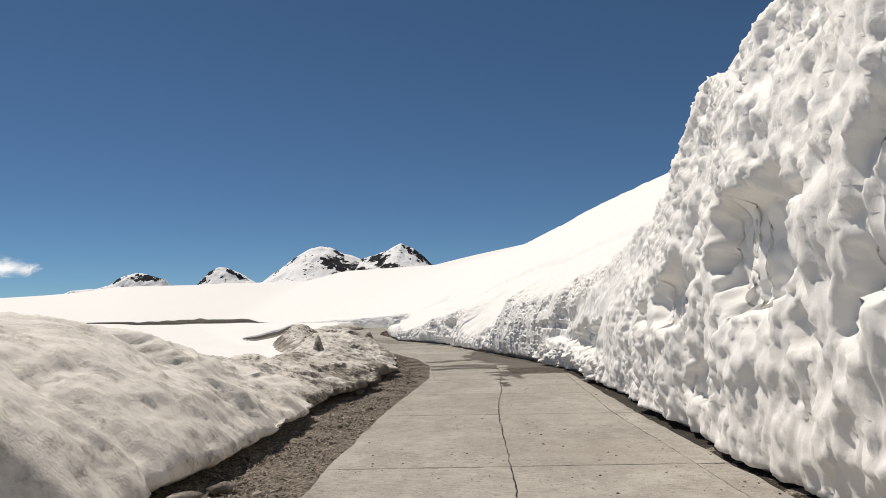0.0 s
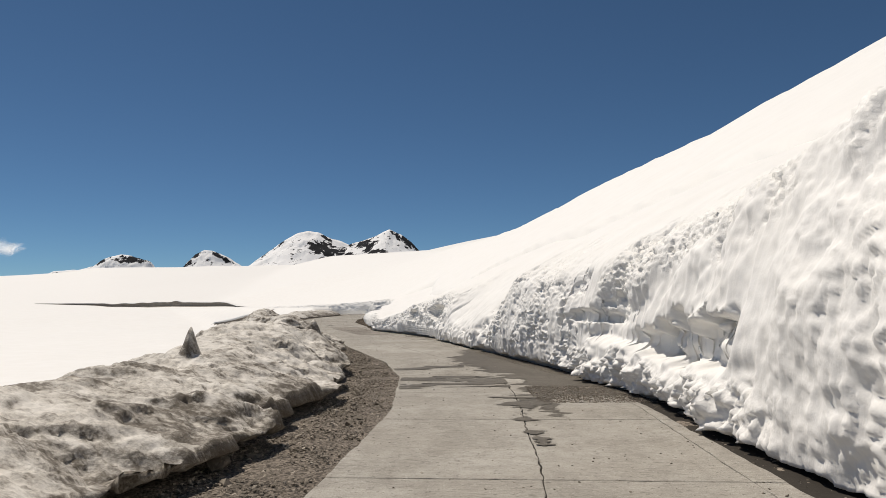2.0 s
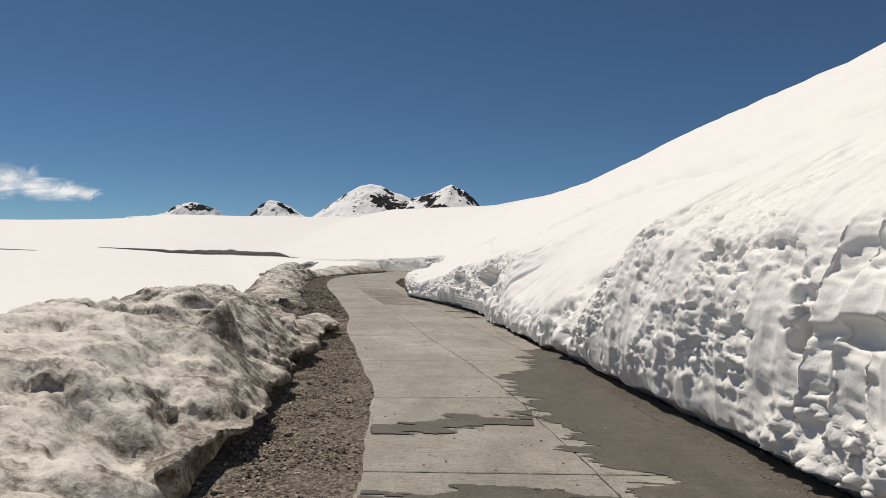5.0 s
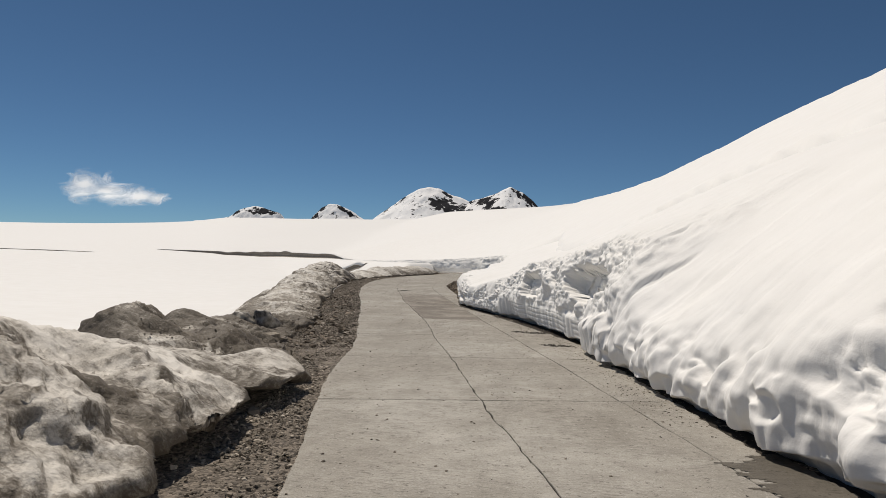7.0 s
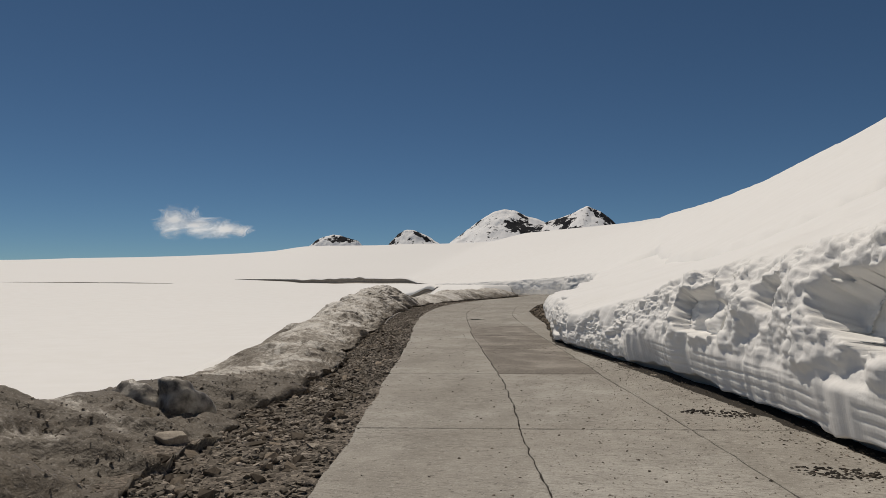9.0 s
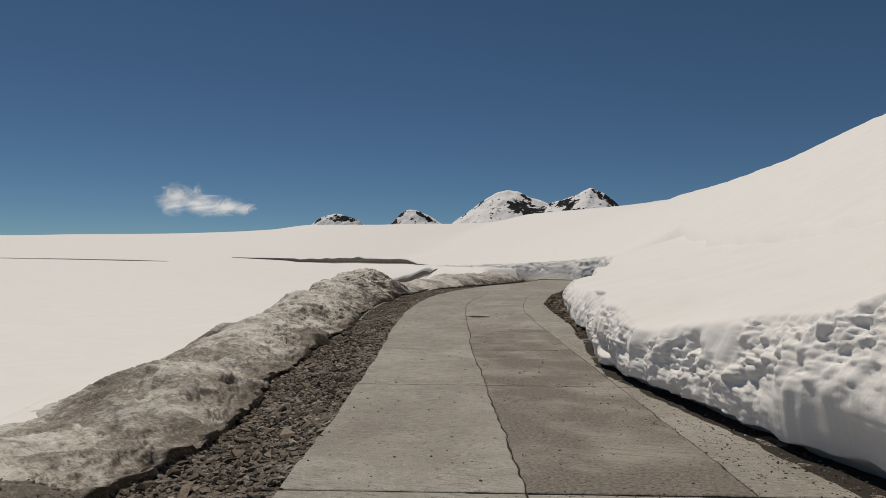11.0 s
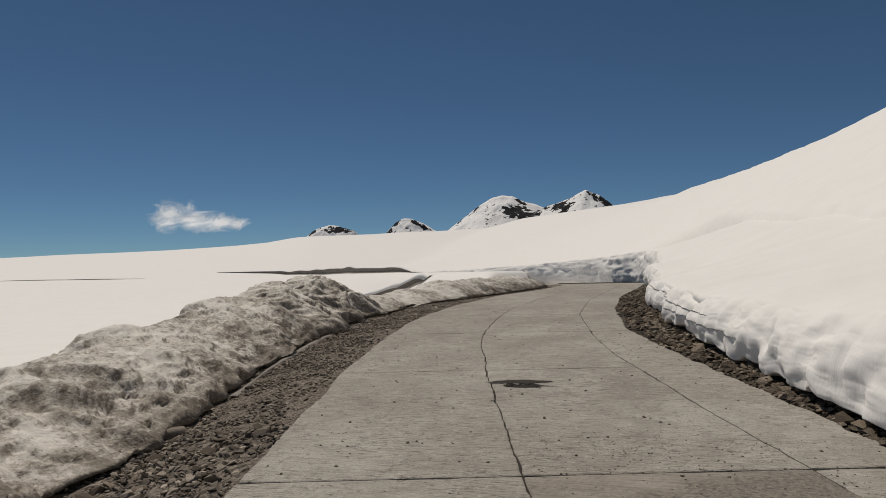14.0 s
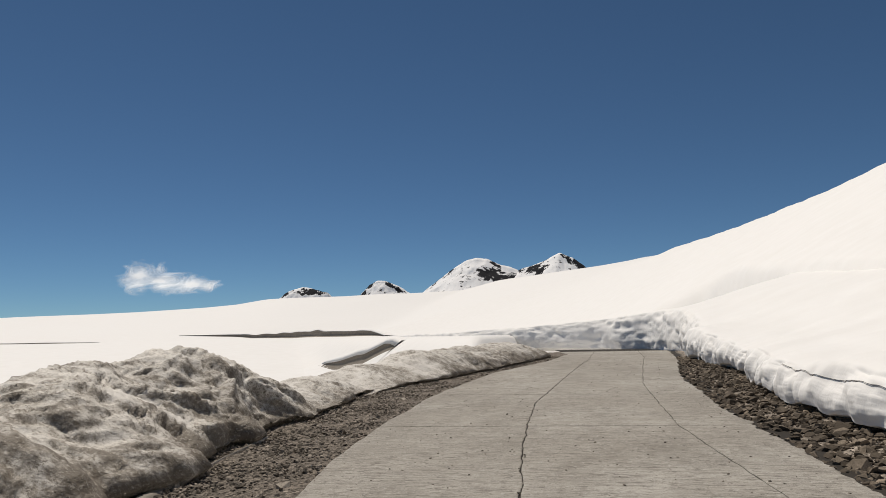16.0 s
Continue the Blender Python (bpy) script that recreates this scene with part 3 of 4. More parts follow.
    disp = disp + 0.20 * oval(Y, h, 55.4, 0.35, 1.5, 0.62, 0.2, 0.6 * mid)
    for cy, ch, ry, rh, depth in KNOB_HOLLOWS:
        o = oval(Y, h, cy, ch, ry, rh, 0.06, 0.40 * mid + 0.35 * rag + 0.15 * lumps)
        disp, pits = disp - depth * o, pits * (1 - 0.9 * o)
    band = smooth(0.75, 0.60, h) * smooth(56.6, 57.4, Y) * smooth(65.5, 63.5, Y)
    disp = disp * (1 - 0.7 * band) - 0.022 * band * smooth(-0.45, 0.1, rag + mid) * np.maximum(0, np.sin((h + 0.06 * lumps + 0.02 * mid) * 2 * math.pi / 0.14)) ** 5
    # the broken lumps before the bend
    bold = smooth(65.8, 67.2, Y) * smooth(77.0, 75.5, Y) * smooth(0.02, 0.55, gap + 0.9 * mid + 0.6 * lumps)
    disp = disp + bold * (0.20 * (np.abs(f(0.9, 3, 43)) - 0.2) + 0.20 * blocks + 0.22 * bulge + 0.18 * mid + 0.07 * crumb + 0.08 * rag) * smooth(0.25, 0.6, h)
    disp = disp - bold * 0.10 * smooth(0.02, 0.2, mid + 0.5 * lumps) * smooth(0.3, 0.6, h)
    crumbled, pits = np.maximum(crumbled, 0.20 * bold), np.maximum(pits, 0.15 * bold)
    # the low edge round the bend
    late = smooth(77.0, 80.0, Y) * smooth(1.1, 0.7, h + 0.4 * lumps)
    disp = disp + late * (0.12 * mid + 0.06 * rag + 0.03 * crumb)
    for cy, ch, ry, rh, depth in HOLLOWS:
        o = oval(Y, h, cy, ch, ry, rh, 0.14, 0.75 * mid + 0.20 * lumps)
        disp, pits = disp - depth * o, pits * (1 - 0.85 * o)
    for cy, ch, ry, rh, depth in HOLES:
        disp = disp - depth * oval(Y, h, cy, ch, ry, rh, 0.3, 0.5 * mid)
    disp = disp + pits * 0.30 * suncups * (0.55 + 0.9 * smooth(-0.2, 0.25, rag)) + crumbled * (0.34 * crumb + 0.16 * rag)
    return disp, np.clip(0.10 + pits + 0.7 * crumbled, 0, 1)


def bank(name, px, py, nx, ny, height, base, lean, relief, dirt, reach=8.0, nf=56, nt=46, under=0.16, label="", open_z=ground_z, decay=2.2, seed=3, passes=44):
    """A cut bank: melted foot, rough face, rounded lip, and a top that runs out into the open snow."""
    n = len(px)
    v = np.linspace(0, 1, nf)
    under = under * (0.4 + 0.6 * np.minimum(1, height)) * (1 + 0.5 * vnoise(np.stack([py / 1.5, 0 * px, 0 * px], 1), seed + 60) + 0.35 * vnoise(np.stack([py / 0.35, 0 * px, 0 * px], 1), seed + 61))
    foot_o, foot_z = np.array((0.5, 0.22, 0.04)), np.array((-0.15, 0.10, 0.13))
    fo = lean[:, None] * v[None] ** 1.2 * height[:, None] - 0.10 * np.sin(np.pi * np.clip(v * 1.1, 0, 1))[None] * np.minimum(height, 2.0)[:, None]
    fz = base[:, None] + 0.7 * under[:, None] + (height[:, None] - 0.7 * under[:, None]) * v[None]
    to = np.linspace(0, 1, nt + 1)[1:] ** 1.7
    TO = fo[:, -1:] + (reach - fo[:, -1:]) * to[None]
    tx, ty = px[:, None] + nx[:, None] * TO, py[:, None] + ny[:, None] * TO
    G = open_z(tx, ty)
    gx0, gy0 = px + nx * fo[:, -1], py + ny * fo[:, -1]
    drop = base + height - open_z(gx0, gy0)
    away = TO - fo[:, -1:]
    TZ = G + drop[:, None] * np.exp(-(away / decay) ** 1.3) + 0.012 - 0.5 * (to[None] ** 8)
    O = np.concatenate([0 * px[:, None] + foot_o[None], fo, TO], 1)
    Z = np.concatenate([base[:, None] + foot_z[None] * np.array((1, 0, 0))[None] + under[:, None] * np.array((0, 0.5, 0.65))[None], fz, TZ], 1)
    for _ in range(passes):
        for A in (O, Z):
            A[:, 4:-1] = 0.25 * A[:, 3:-2] + 0.5 * A[:, 4:-1] + 0.25 * A[:, 5:]
    g = np.stack([px[:, None] + nx[:, None] * O, py[:, None] + ny[:, None] * O, Z], -1)
    nrm = grid_normals(g)
    if (nrm[:, 3:nf] * np.stack([nx, ny, 0 * nx], -1)[:, None]).sum() > 0:
        nrm = -nrm
    nrm[:, :8] = nrm[:, 8:9]
    p = g.reshape(-1, 3)
    cols = np.arange(g.shape[1])
    steep = (1 - smooth(0.80, 0.95, np.abs(nrm[..., 2]))) * (1 - smooth(nf + nt * 0.55, nf + nt * 0.75, cols))[None]
    steep[:, :8] = steep[:, 8:9]
    h = Z - base[:, None]
    disp, hard = relief(p, g[..., 1], h, height[:, None], seed)
    cap = fbm(p * (1.0, 0.35, 1.0), 1.1, 4, seed + 70, 0.5).reshape(h.shape)
    disp = disp * steep + (1 - steep) * 0.07 * cap
    hard = hard * steep
    disp[:, :3] *= 0.8
    disp *= (1 - smooth(nf + nt * 0.8, nf + nt, cols))[None]
    g = g + nrm * disp[..., None]
    thing = new(name)
    GRIDS.append((g, nrm, h))
    soil = dirt[:, None] * (np.clip(1 - h / 0.5, 0, 1) * 0.9 + 0.25 * steep)
    edge = nf + 12
    for part_name, c0, c1, words in (("cut_face", 0, edge + 1, "pitted, shaded cut snow face"), ("snow_cap", edge, g.shape[1], "smooth sunlit snow on top")):
        piece = mesh_object(part_name, g[:, c0:c1].reshape(-1, 3), grid_faces(n, c1 - c0), MAT_BANK, thing, words)
        attribute(piece, "dirt", soil[:, c0:c1])
        attribute(piece, "crust", hard[:, c0:c1])
    return tagged(thing, label, "snow bank")


S = np.r_[near_rows(-22, 6.9, 0.12), near_rows(7, 80, 0.045), near_rows(80.1, 116, 0.10)]
NX, NY = np.full(len(S), math.cos(radians(7))), np.full(len(S), math.sin(radians(7)))
H = bank_h(S) * (1 + 0.13 * vnoise(np.stack([S / 1.7, 0 * S, 0 * S], 1), 12))
face_lean = curve((-60, 18, 22, 30, 36, 42, 45, 47, 51, 53, 55, 60, 68, 73, 77, 90, 116), (0.075, 0.085, 0.2, 0.22, 0.16, 0.16, 0.14, 0.12, 0.12, 0.14, 0.18, 0.15, 0.15, 0.05, 0.4, 0.25, 0.1))
# hollows in the face: station, height, half length, half height, depth
HOLLOWS = ((13.8, 3.15, 1.45, 0.80, 0.46), (10.6, 2.9, 0.6, 0.9, 0.22), (12.5, 1.95, 0.40, 0.28, 0.16), (11.2, 1.95, 0.35, 0.35, 0.14), (17.6, 2.4, 0.9, 0.7, 0.30), (20.5, 1.9, 0.8, 0.6, 0.26), (16.2, 0.9, 0.8, 0.3, 0.2),
           (35.2, 1.75, 1.5, 0.16, 0.22))
HOLES = ((15.9, 1.22, 0.55, 0.20, 0.5), (30.2, 1.08, 0.38, 0.10, 0.35), (36.9, 1.65, 0.12, 0.22, 0.5), (49.6, 0.75, 0.26, 0.22, 0.13), (47.7, 0.55, 0.22, 0.14, 0.07), (71.8, 0.45, 0.4, 0.18, 0.25), (53.7, 1.7, 0.10, 0.6, 0.07))
KNOB_HOLLOWS = ((57.7, 1.60, 1.9, 0.50, 0.62), (62.9, 1.40, 0.9, 0.48, 0.40), (60.7, 1.75, 0.5, 0.26, 0.28))
WAVER = 0.16 * fbm(np.stack([S, 0 * S, 0 * S], 1), 0.9, 4, 15, 0.6)
bank("snow_bank", bank_x(S) + WAVER, S, NX, NY, H, road_z(S), face_lean(S), road_relief, 0.45 + 0 * S, under=curve((-60, 30, 36, 42, 52, 56, 64, 68, 80, 86, 116), (0.15, 0.15, 0.22, 0.30, 0.30, 0.20, 0.20, 0.18, 0.18, 0.3, 0.3))(S), nf=92, nt=54, passes=110, label="tall white roadside snow wall with a pitted cut face")


def snow_crack(y0, y1, height, width, label):
    """A thin open crack along the bank: a shallow recess, its shade put into stone colour."""
    g, nrm, rise = GRIDS[0]
    rows = np.where((g[:, 90, 1] > y0) & (g[:, 90, 1] < y1))[0]
    V = []
    for i in rows:
        want = height(S[i]) + 0.07 * noise.noise((S[i] * 0.4, 3.1, 0.0)) + 0.02 * noise.noise((S[i] * 5.0, 8.1, 0.0))
        j = 5 + int(np.argmax(rise[i, 5:] > want))
        f = (want - rise[i, j - 1]) / max(rise[i, j] - rise[i, j - 1], 1e-4)
        p, q = g[i, j - 1] * (1 - f) + g[i, j] * f, nrm[i, j]
        tang = g[i, j] - g[i, j - 1]
        tang = tang / np.linalg.norm(tang)
        w = width * smooth(0, 1.5, min(S[i] - y0, y1 - S[i])) * (0.6 + 0.5 * abs(noise.noise((S[i] * 2.0, 0.0, 0.0))))
        V += [p + q * 0.012 - tang * w, p - q * 0.02, p + q * 0.012 + tang * w]
    ob = mesh_object("snow_crack", V, grid_faces(len(rows), 3), MAT_STONE)
    return tagged(ob, label, "crack")


snow_crack(86.5, 98.5, lambda y: np.interp(y, (86, 92, 99), (0.62, 0.66, 0.74)), 0.013, "thin dark crack running along the snow bank")
snow_crack(84.5, 91.0, lambda y: np.interp(y, (84, 91), (0.42, 0.50)), 0.010, "thin dark crack low in the snow bank")


# the far cut that closes the road's bend
wall_pts = np.array([(-8.0, 113.0), (-7.6, 120.0), (-7.6, 127.0), (-9.0, 133.0), (-12.5, 138.5), (-18.0, 143.5), (-26.0, 150.0), (-37.0, 163.0)])
seg = np.r_[0, np.cumsum(np.hypot(*np.diff(wall_pts, axis=0).T))]
W = np.arange(0, seg[-1], 0.3)
wx, wy = curve(seg, wall_pts[:, 0])(W), curve(seg, wall_pts[:, 1])(W)
tx, ty = np.gradient(wx), np.gradient(wy)
tl = np.hypot(tx, ty)
wh = curve((0, 6, 14, 20, 28, 36, 48, 58, 64), (1.2, 1.8, 2.6, 2.9, 2.5, 2.1, 1.7, 1.6, 1.2))(W)
bank("snow_bank", wx, wy, ty / tl, -tx / tl, wh, road_z(np.clip(wy, -60, 136)) - 0.15, 0.12 + 0 * W, wall_relief, 0.35 + 0 * W, reach=7.0, nf=26, nt=26,
     label="shaded cut snow wall round the bend of the road", seed=23)


# ---- snow berms on the open side ----
# humps, horns and bowls of the melted snow: x, y, half widths, height, and 1 for a pointed one
HUMPS = ((-4.05, 29.7, 0.24, 0.30, 0.70, 1), (-3.55, 40.0, 0.42, 0.55, 0.85, 1), (-3.0, 38.7, 0.6, 0.9, 0.25, 0), (-9.4, 54.0, 0.62, 0.8, 0.62, 0), (-8.6, 52.2, 1.3, 1.0, 0.55, 0), (-10.3, 52.6, 1.5, 1.2, 0.75, 0), (-9.6, 56.2, 0.5, 0.5, 0.22, 0),
         (-8.1, 56.2, 0.5, 0.6, 0.26, 1), (-7.2, 54.0, 0.6, 0.8, 0.30, 0), (-7.0, 53.3, 0.8, 0.5, 0.2, 0), (-5.9, 51.8, 1.0, 1.0, -0.40, 0), (-4.6, 50.4, 0.55, 0.8, 0.26, 0), (-5.3, 46.3, 0.7, 0.8, -0.35, 0), (-4.6, 43.2, 0.8, 0.8, 0.2, 0))


def berm(name, y0, y1, step, crest, width, rough, dirt, label, seed, cols=110, cut=1.0, gentle=None, sharp=1.0, mat=None):
    """A ploughed ridge of old snow: undercut toe, sun-cupped flank and crest, and a back that runs down to the field."""
    s = near_rows(y0, y1, step)
    h, w = crest(s) * (1 + 0.10 * vnoise(np.stack([s / 2.3, 0 * s, 0 * s], 1), seed + 20) + 0.08 * vnoise(np.stack([s / 0.8, 0 * s, 0 * s], 1), seed + 21)), width(s)
    ends = smooth(0, 1.6, s - s[0]) * smooth(0, 1.6, s[-1] - s)
    h = h * (0.15 + 0.85 * ends)
    bx = berm_x(s) + 0.22 * vnoise(np.stack([s / 1.3, 0 * s, 0 * s], 1), seed + 25) + 0.12 * vnoise(np.stack([s / 0.45, 0 * s, 0 * s], 1), seed + 26)
    bz = toe_z(s)
    back = bx - w - 3.6
    zb = ground_z(back, s) - 0.10
    f = np.linspace(0, 1, cols)
    O = w[:, None] * np.minimum(f / 0.62, 1)[None] + 3.6 * np.clip((f - 0.62) / 0.38, 0, 1)[None]
    x1 = np.clip(f / 0.62, 0, 1)
    k = (gentle(s) if gentle else 0 * s)[:, None]
    rise = (1 - k) * (np.sin(x1 * math.pi / 2) ** 0.75)[None] + k * (np.sin(x1 * math.pi / 2) ** 1.15)[None]
    fall = smooth(0.62, 1.0, f)
    lip = (0.33 * cut * np.minimum(1, h / 0.5))[:, None]
    Zt = bz[:, None] + lip + (h[:, None] - lip) * rise
    Z = Zt * (1 - fall[None]) + zb[:, None] * fall[None] - 0.35 * (1 - smooth(0, 0.8, s - s[0]) * smooth(0, 0.8, s[-1] - s))[:, None]
    O = np.concatenate([np.array((0.95, 0.55, 0.10))[None] * cut + 0 * s[:, None], O], 1)
    Z = np.concatenate([bz[:, None] + np.array((-0.15, 0.19, 0.26))[None] * np.array((1.0, cut, cut))[None] * np.minimum(1, h / 0.6)[:, None], Z], 1)
    g = np.stack([bx[:, None] - O, s[:, None] + 0 * O, Z], -1)
    nrm = grid_normals(g)
    nrm *= np.sign(nrm[:, 10:, 2].mean())
    p = g.reshape(-1, 3)
    warp = np.stack([fbm(p + 40, 1.3, 2, seed + 31), fbm(p + 80, 1.3, 2, seed + 32), 0 * p[:, 0]], 1) * 0.7
    turned = np.stack([(p[:, 0] + 0.45 * p[:, 1]) * 0.62, (p[:, 1] - 0.45 * p[:, 0]) * 1.15, p[:, 2] * 0.8], 1) + warp
    R_ = lambda size, octaves, kk, q, gain=0.5: fbm(q, size, octaves, seed + kk, gain).reshape(Z.shape)
    big, mid = R_(3.0, 3, 0, p), R_(0.9, 4, 3, p + warp, 0.55)
    cups = 0.24 - np.sqrt(R_(1.6, 3, 9, turned, 0.38) ** 2 + 0.0004)
    small = 0.20 - np.sqrt(R_(0.42, 3, 14, turned, 0.55) ** 2 + 0.0004)
    fine = 0.2 - np.abs(R_(0.16, 2, 17, turned))
    amp = (rough(s) * np.clip(h / 1.0, 0.35, 1.2))[:, None] * np.r_[0.2, 0.3, 0.6, smooth(1.12, 0.75, f) * 1.0][None]
    g = g + nrm * (amp * (0.45 * big + 0.22 * mid + sharp * (0.56 * cups + 0.17 * small + 0.13 * fine)))[..., None]
    bump_ = 0 * Z
    for hx, hy, rx, ry, hh, pointed in HUMPS:
        r = np.sqrt(((g[..., 0] - hx + 0.15 * mid) / rx) ** 2 + ((g[..., 1] - hy + 0.15 * big) / ry) ** 2)
        bump_ += hh * (np.clip(1 - r, 0, 1) ** 1.3 if pointed else np.clip(1 - (r / 1.5) ** 2, 0, 1) ** 2)
    g[:, 3:, 2] += bump_[:, 3:]
    low = np.clip(1 - (Z - bz[:, None]) / (0.2 + 0.35 * h[:, None]), 0, 1)
    wall = smooth(0.80, 0.45, np.abs(grid_normals(g)[..., 2]))
    side = smooth(0.1, 0.7, nrm[..., 0])
    streaks = np.clip(R_(1.4, 4, 50, p * (0.55, 1.0, 1.6) + warp, 0.55), -0.3, 0.6)
    runs = side * np.clip(0.10 + 1.7 * R_(0.8, 4, 55, p * (0.2, 1.5, 0.2) + 0.4 * warp, 0.6), 0, 1) * smooth(1.0, 0.55, np.r_[0, 0, 0, f])[None]
    flecks = smooth(0.10, 0.19, small) * smooth(-0.15, 0.25, mid + streaks)
    d = dirt(s)[:, None] * (0.25 + 0.50 * low ** 1.3 + 0.32 * wall + 0.08 * side + 0.35 * flecks - 0.2 * cups + 0.12 * mid + 0.32 * streaks + 0.6 * runs) * np.r_[1, 1, 1, smooth(1.0, 0.7, f)][None] - 0.6 * np.clip(0.6 - dirt(s), 0, 1)[:, None]
    d = np.maximum(d, smooth(1.6, 2.6, dirt(s))[:, None] * (0.60 + 0.9 * mid + 0.8 * streaks) * np.r_[1, 1, 1, smooth(1.0, 0.8, f)][None])
    hard = 0.25 + 0.5 * np.clip(d, 0, 1)
    thing = new(name)
    for part_name, c0, c1, words in (("foot", 0, 30, "dirty melted foot of the berm"), ("crown", 29, g.shape[1], "lumpy soiled crown of old snow")):
        piece = mesh_object(part_name, g[:, c0:c1].reshape(-1, 3), grid_faces(len(s), c1 - c0), mat or MAT_BERM, thing, words)
        attribute(piece, "dirt", d[:, c0:c1])
        attribute(piece, "crust", hard[:, c0:c1])
    BERMS.append((g, d))
    return tagged(thing, label, "snow berm")


BERMS = []
berm("snow_berm", -20, 53.0, 0.06, curve((-60, 10, 14, 18, 22, 26, 30, 32, 34, 37, 40, 43, 45.5, 47.5, 49, 51, 53), (2.6, 2.5, 2.2, 1.8, 1.45, 1.1, 0.95, 1.0, 1.25, 1.6, 1.6, 1.7, 1.4, 0.9, 0.6, 0.42, 0.25)),
     curve((-60, 14, 20, 26, 34, 38, 43, 48, 53), (3.6, 3.6, 3.6, 2.8, 3.6, 3.6, 2.8, 2.4, 1.5)), curve((-60, 16, 24, 30, 40, 53), (0.30, 0.34, 0.55, 0.62, 0.66, 0.55)),
     curve((-60, 8, 18, 23, 26, 30, 33, 38, 43, 47, 50, 53), (0.22, 0.22, 0.28, 0.6, 1.25, 1.35, 0.5, 0.65, 0.85, 1.1, 1.3, 2.4)), "lumpy dirty ploughed snow berm beside the gravel", 41,
     gentle=curve((-60, 16, 24, 34, 46, 53), (0.3, 0.4, 0.8, 1.0, 0.6, 0.5)))
berm("snow_berm", 50.2, 63.5, 0.05, curve((50, 52, 55, 58, 61, 63.5), (0.25, 0.42, 0.42, 0.30, 0.3, 0.2)), curve((50, 55, 58, 63.5), (3.0, 3.2, 2.0, 1.2)),
     curve((50, 63.5), (1.7, 1.5)), curve((50, 58, 63.5), (3.4, 3.2, 2.0)), "low dirt-covered melting snow berm", 51, cut=0.12, gentle=curve((50, 64), (0.7, 0.7)))
berm("snow_berm", 60.6, 103.0, 0.07, curve((62, 66, 70, 74, 78, 82, 86, 90, 94.4, 95.6, 97, 101, 103), (0.2, 0.26, 0.36, 0.54, 0.74, 0.88, 1.0, 1.1, 1.3, 1.2, 0.5, 0.5, 0.3)),
     curve((62, 70, 80, 90, 95, 97, 103), (1.4, 1.7, 2.3, 2.6, 2.3, 1.5, 1.6)), curve((62, 72, 80, 103), (2.0, 1.5, 0.75, 0.6)), curve((62, 70, 80, 90, 103), (1.5, 1.3, 1.1, 0.92, 0.85)),
     "rounded grey-brown soiled snow berm above the gravel", 61, cut=0.3, gentle=curve((60, 104), (0.8, 0.6)), sharp=1.0, mat=MAT_CRUSTED)
berm("snow_berm", 101.0, 121.8, 0.12, curve((101, 105, 112, 118, 121.8), (0.3, 0.7, 0.9, 1.0, 0.4)), curve((101, 121.8), (2.0, 1.8)),
     curve((101, 121.8), (0.5, 0.6)), curve((101, 121.8), (0.7, 0.9)), "low soiled snow berm at the outer side of the bend", 71, cols=70, cut=0.3, gentle=curve((100, 122), (0.5, 0.5)), sharp=0.8, mat=MAT_CRUSTED)


# ---- the far road cut across the field ----
def far_cut(pts, height, taper, label, seed):
    """A dark bare cut face in the far snow, with a rim of snow over it."""
    pts = np.array(pts, float)
    L = np.r_[0, np.cumsum(np.hypot(*np.diff(pts, axis=0).T))]
    s = np.arange(0, L[-1], 1.2)
    x, y = np.interp(s, L, pts[:, 0]), np.interp(s, L, pts[:, 1])
    nx, ny = np.gradient(y), -np.gradient(x)
    nl = np.hypot(nx, ny)
    h = height * np.interp(s / L[-1], (0, 0.05, taper[0], taper[1], 1), (0.08, 0.7, 1, 0.8, 0.04)) * (1 + 0.12 * vnoise(np.stack([s / 7, 0 * s, 0 * s], 1), seed))
    rows = []
    for o, k, lift in ((-5.0, 0.0, -0.3), (-0.6, 0.10, 0.05), (-0.1, 0.3, 0.0), (0.0, 0.95, 0.0), (-0.15, 1.0, 0.0), (0.6, 1.15, 0.05), (9.0, 0.0, -0.4)):
        X, Y = x + nx / nl * o, y + ny / nl * o
        rows.append(np.stack([X, Y, ground_z(X, Y) + k * h + lift], -1))
    g = np.stack(rows, 0)
    faces = grid_faces(len(rows), len(s), True)
    # the face bands take the brown-grey MAT_EARTH colour, the rest field snow
    which = np.repeat([0, 1, 1, 1, 0, 0], len(s) - 1)
    ob = mesh_object("snow_cut", g.reshape(-1, 3), faces, [MAT_FIELD, MAT_EARTH], index=which)
    return tagged(ob, label, "road cut")


far_cut(((-72, 262), (-95, 285), (-131, 322), (-160, 340), (-195, 350)), 2.3, (0.35, 0.6), "far dark cut face under a rim of snow", 91)
far_cut(((-32, 148), (-37, 153), (-44, 163), (-52, 176)), 1.0, (0.3, 0.6), "bare brown earth bank showing through the snow", 93)
far_cut(((-180, 290), (-198, 274), (-216, 257), (-238, 236)), 0.7, (0.2, 0.7), "thin dark melt line across the far snowfield", 92)


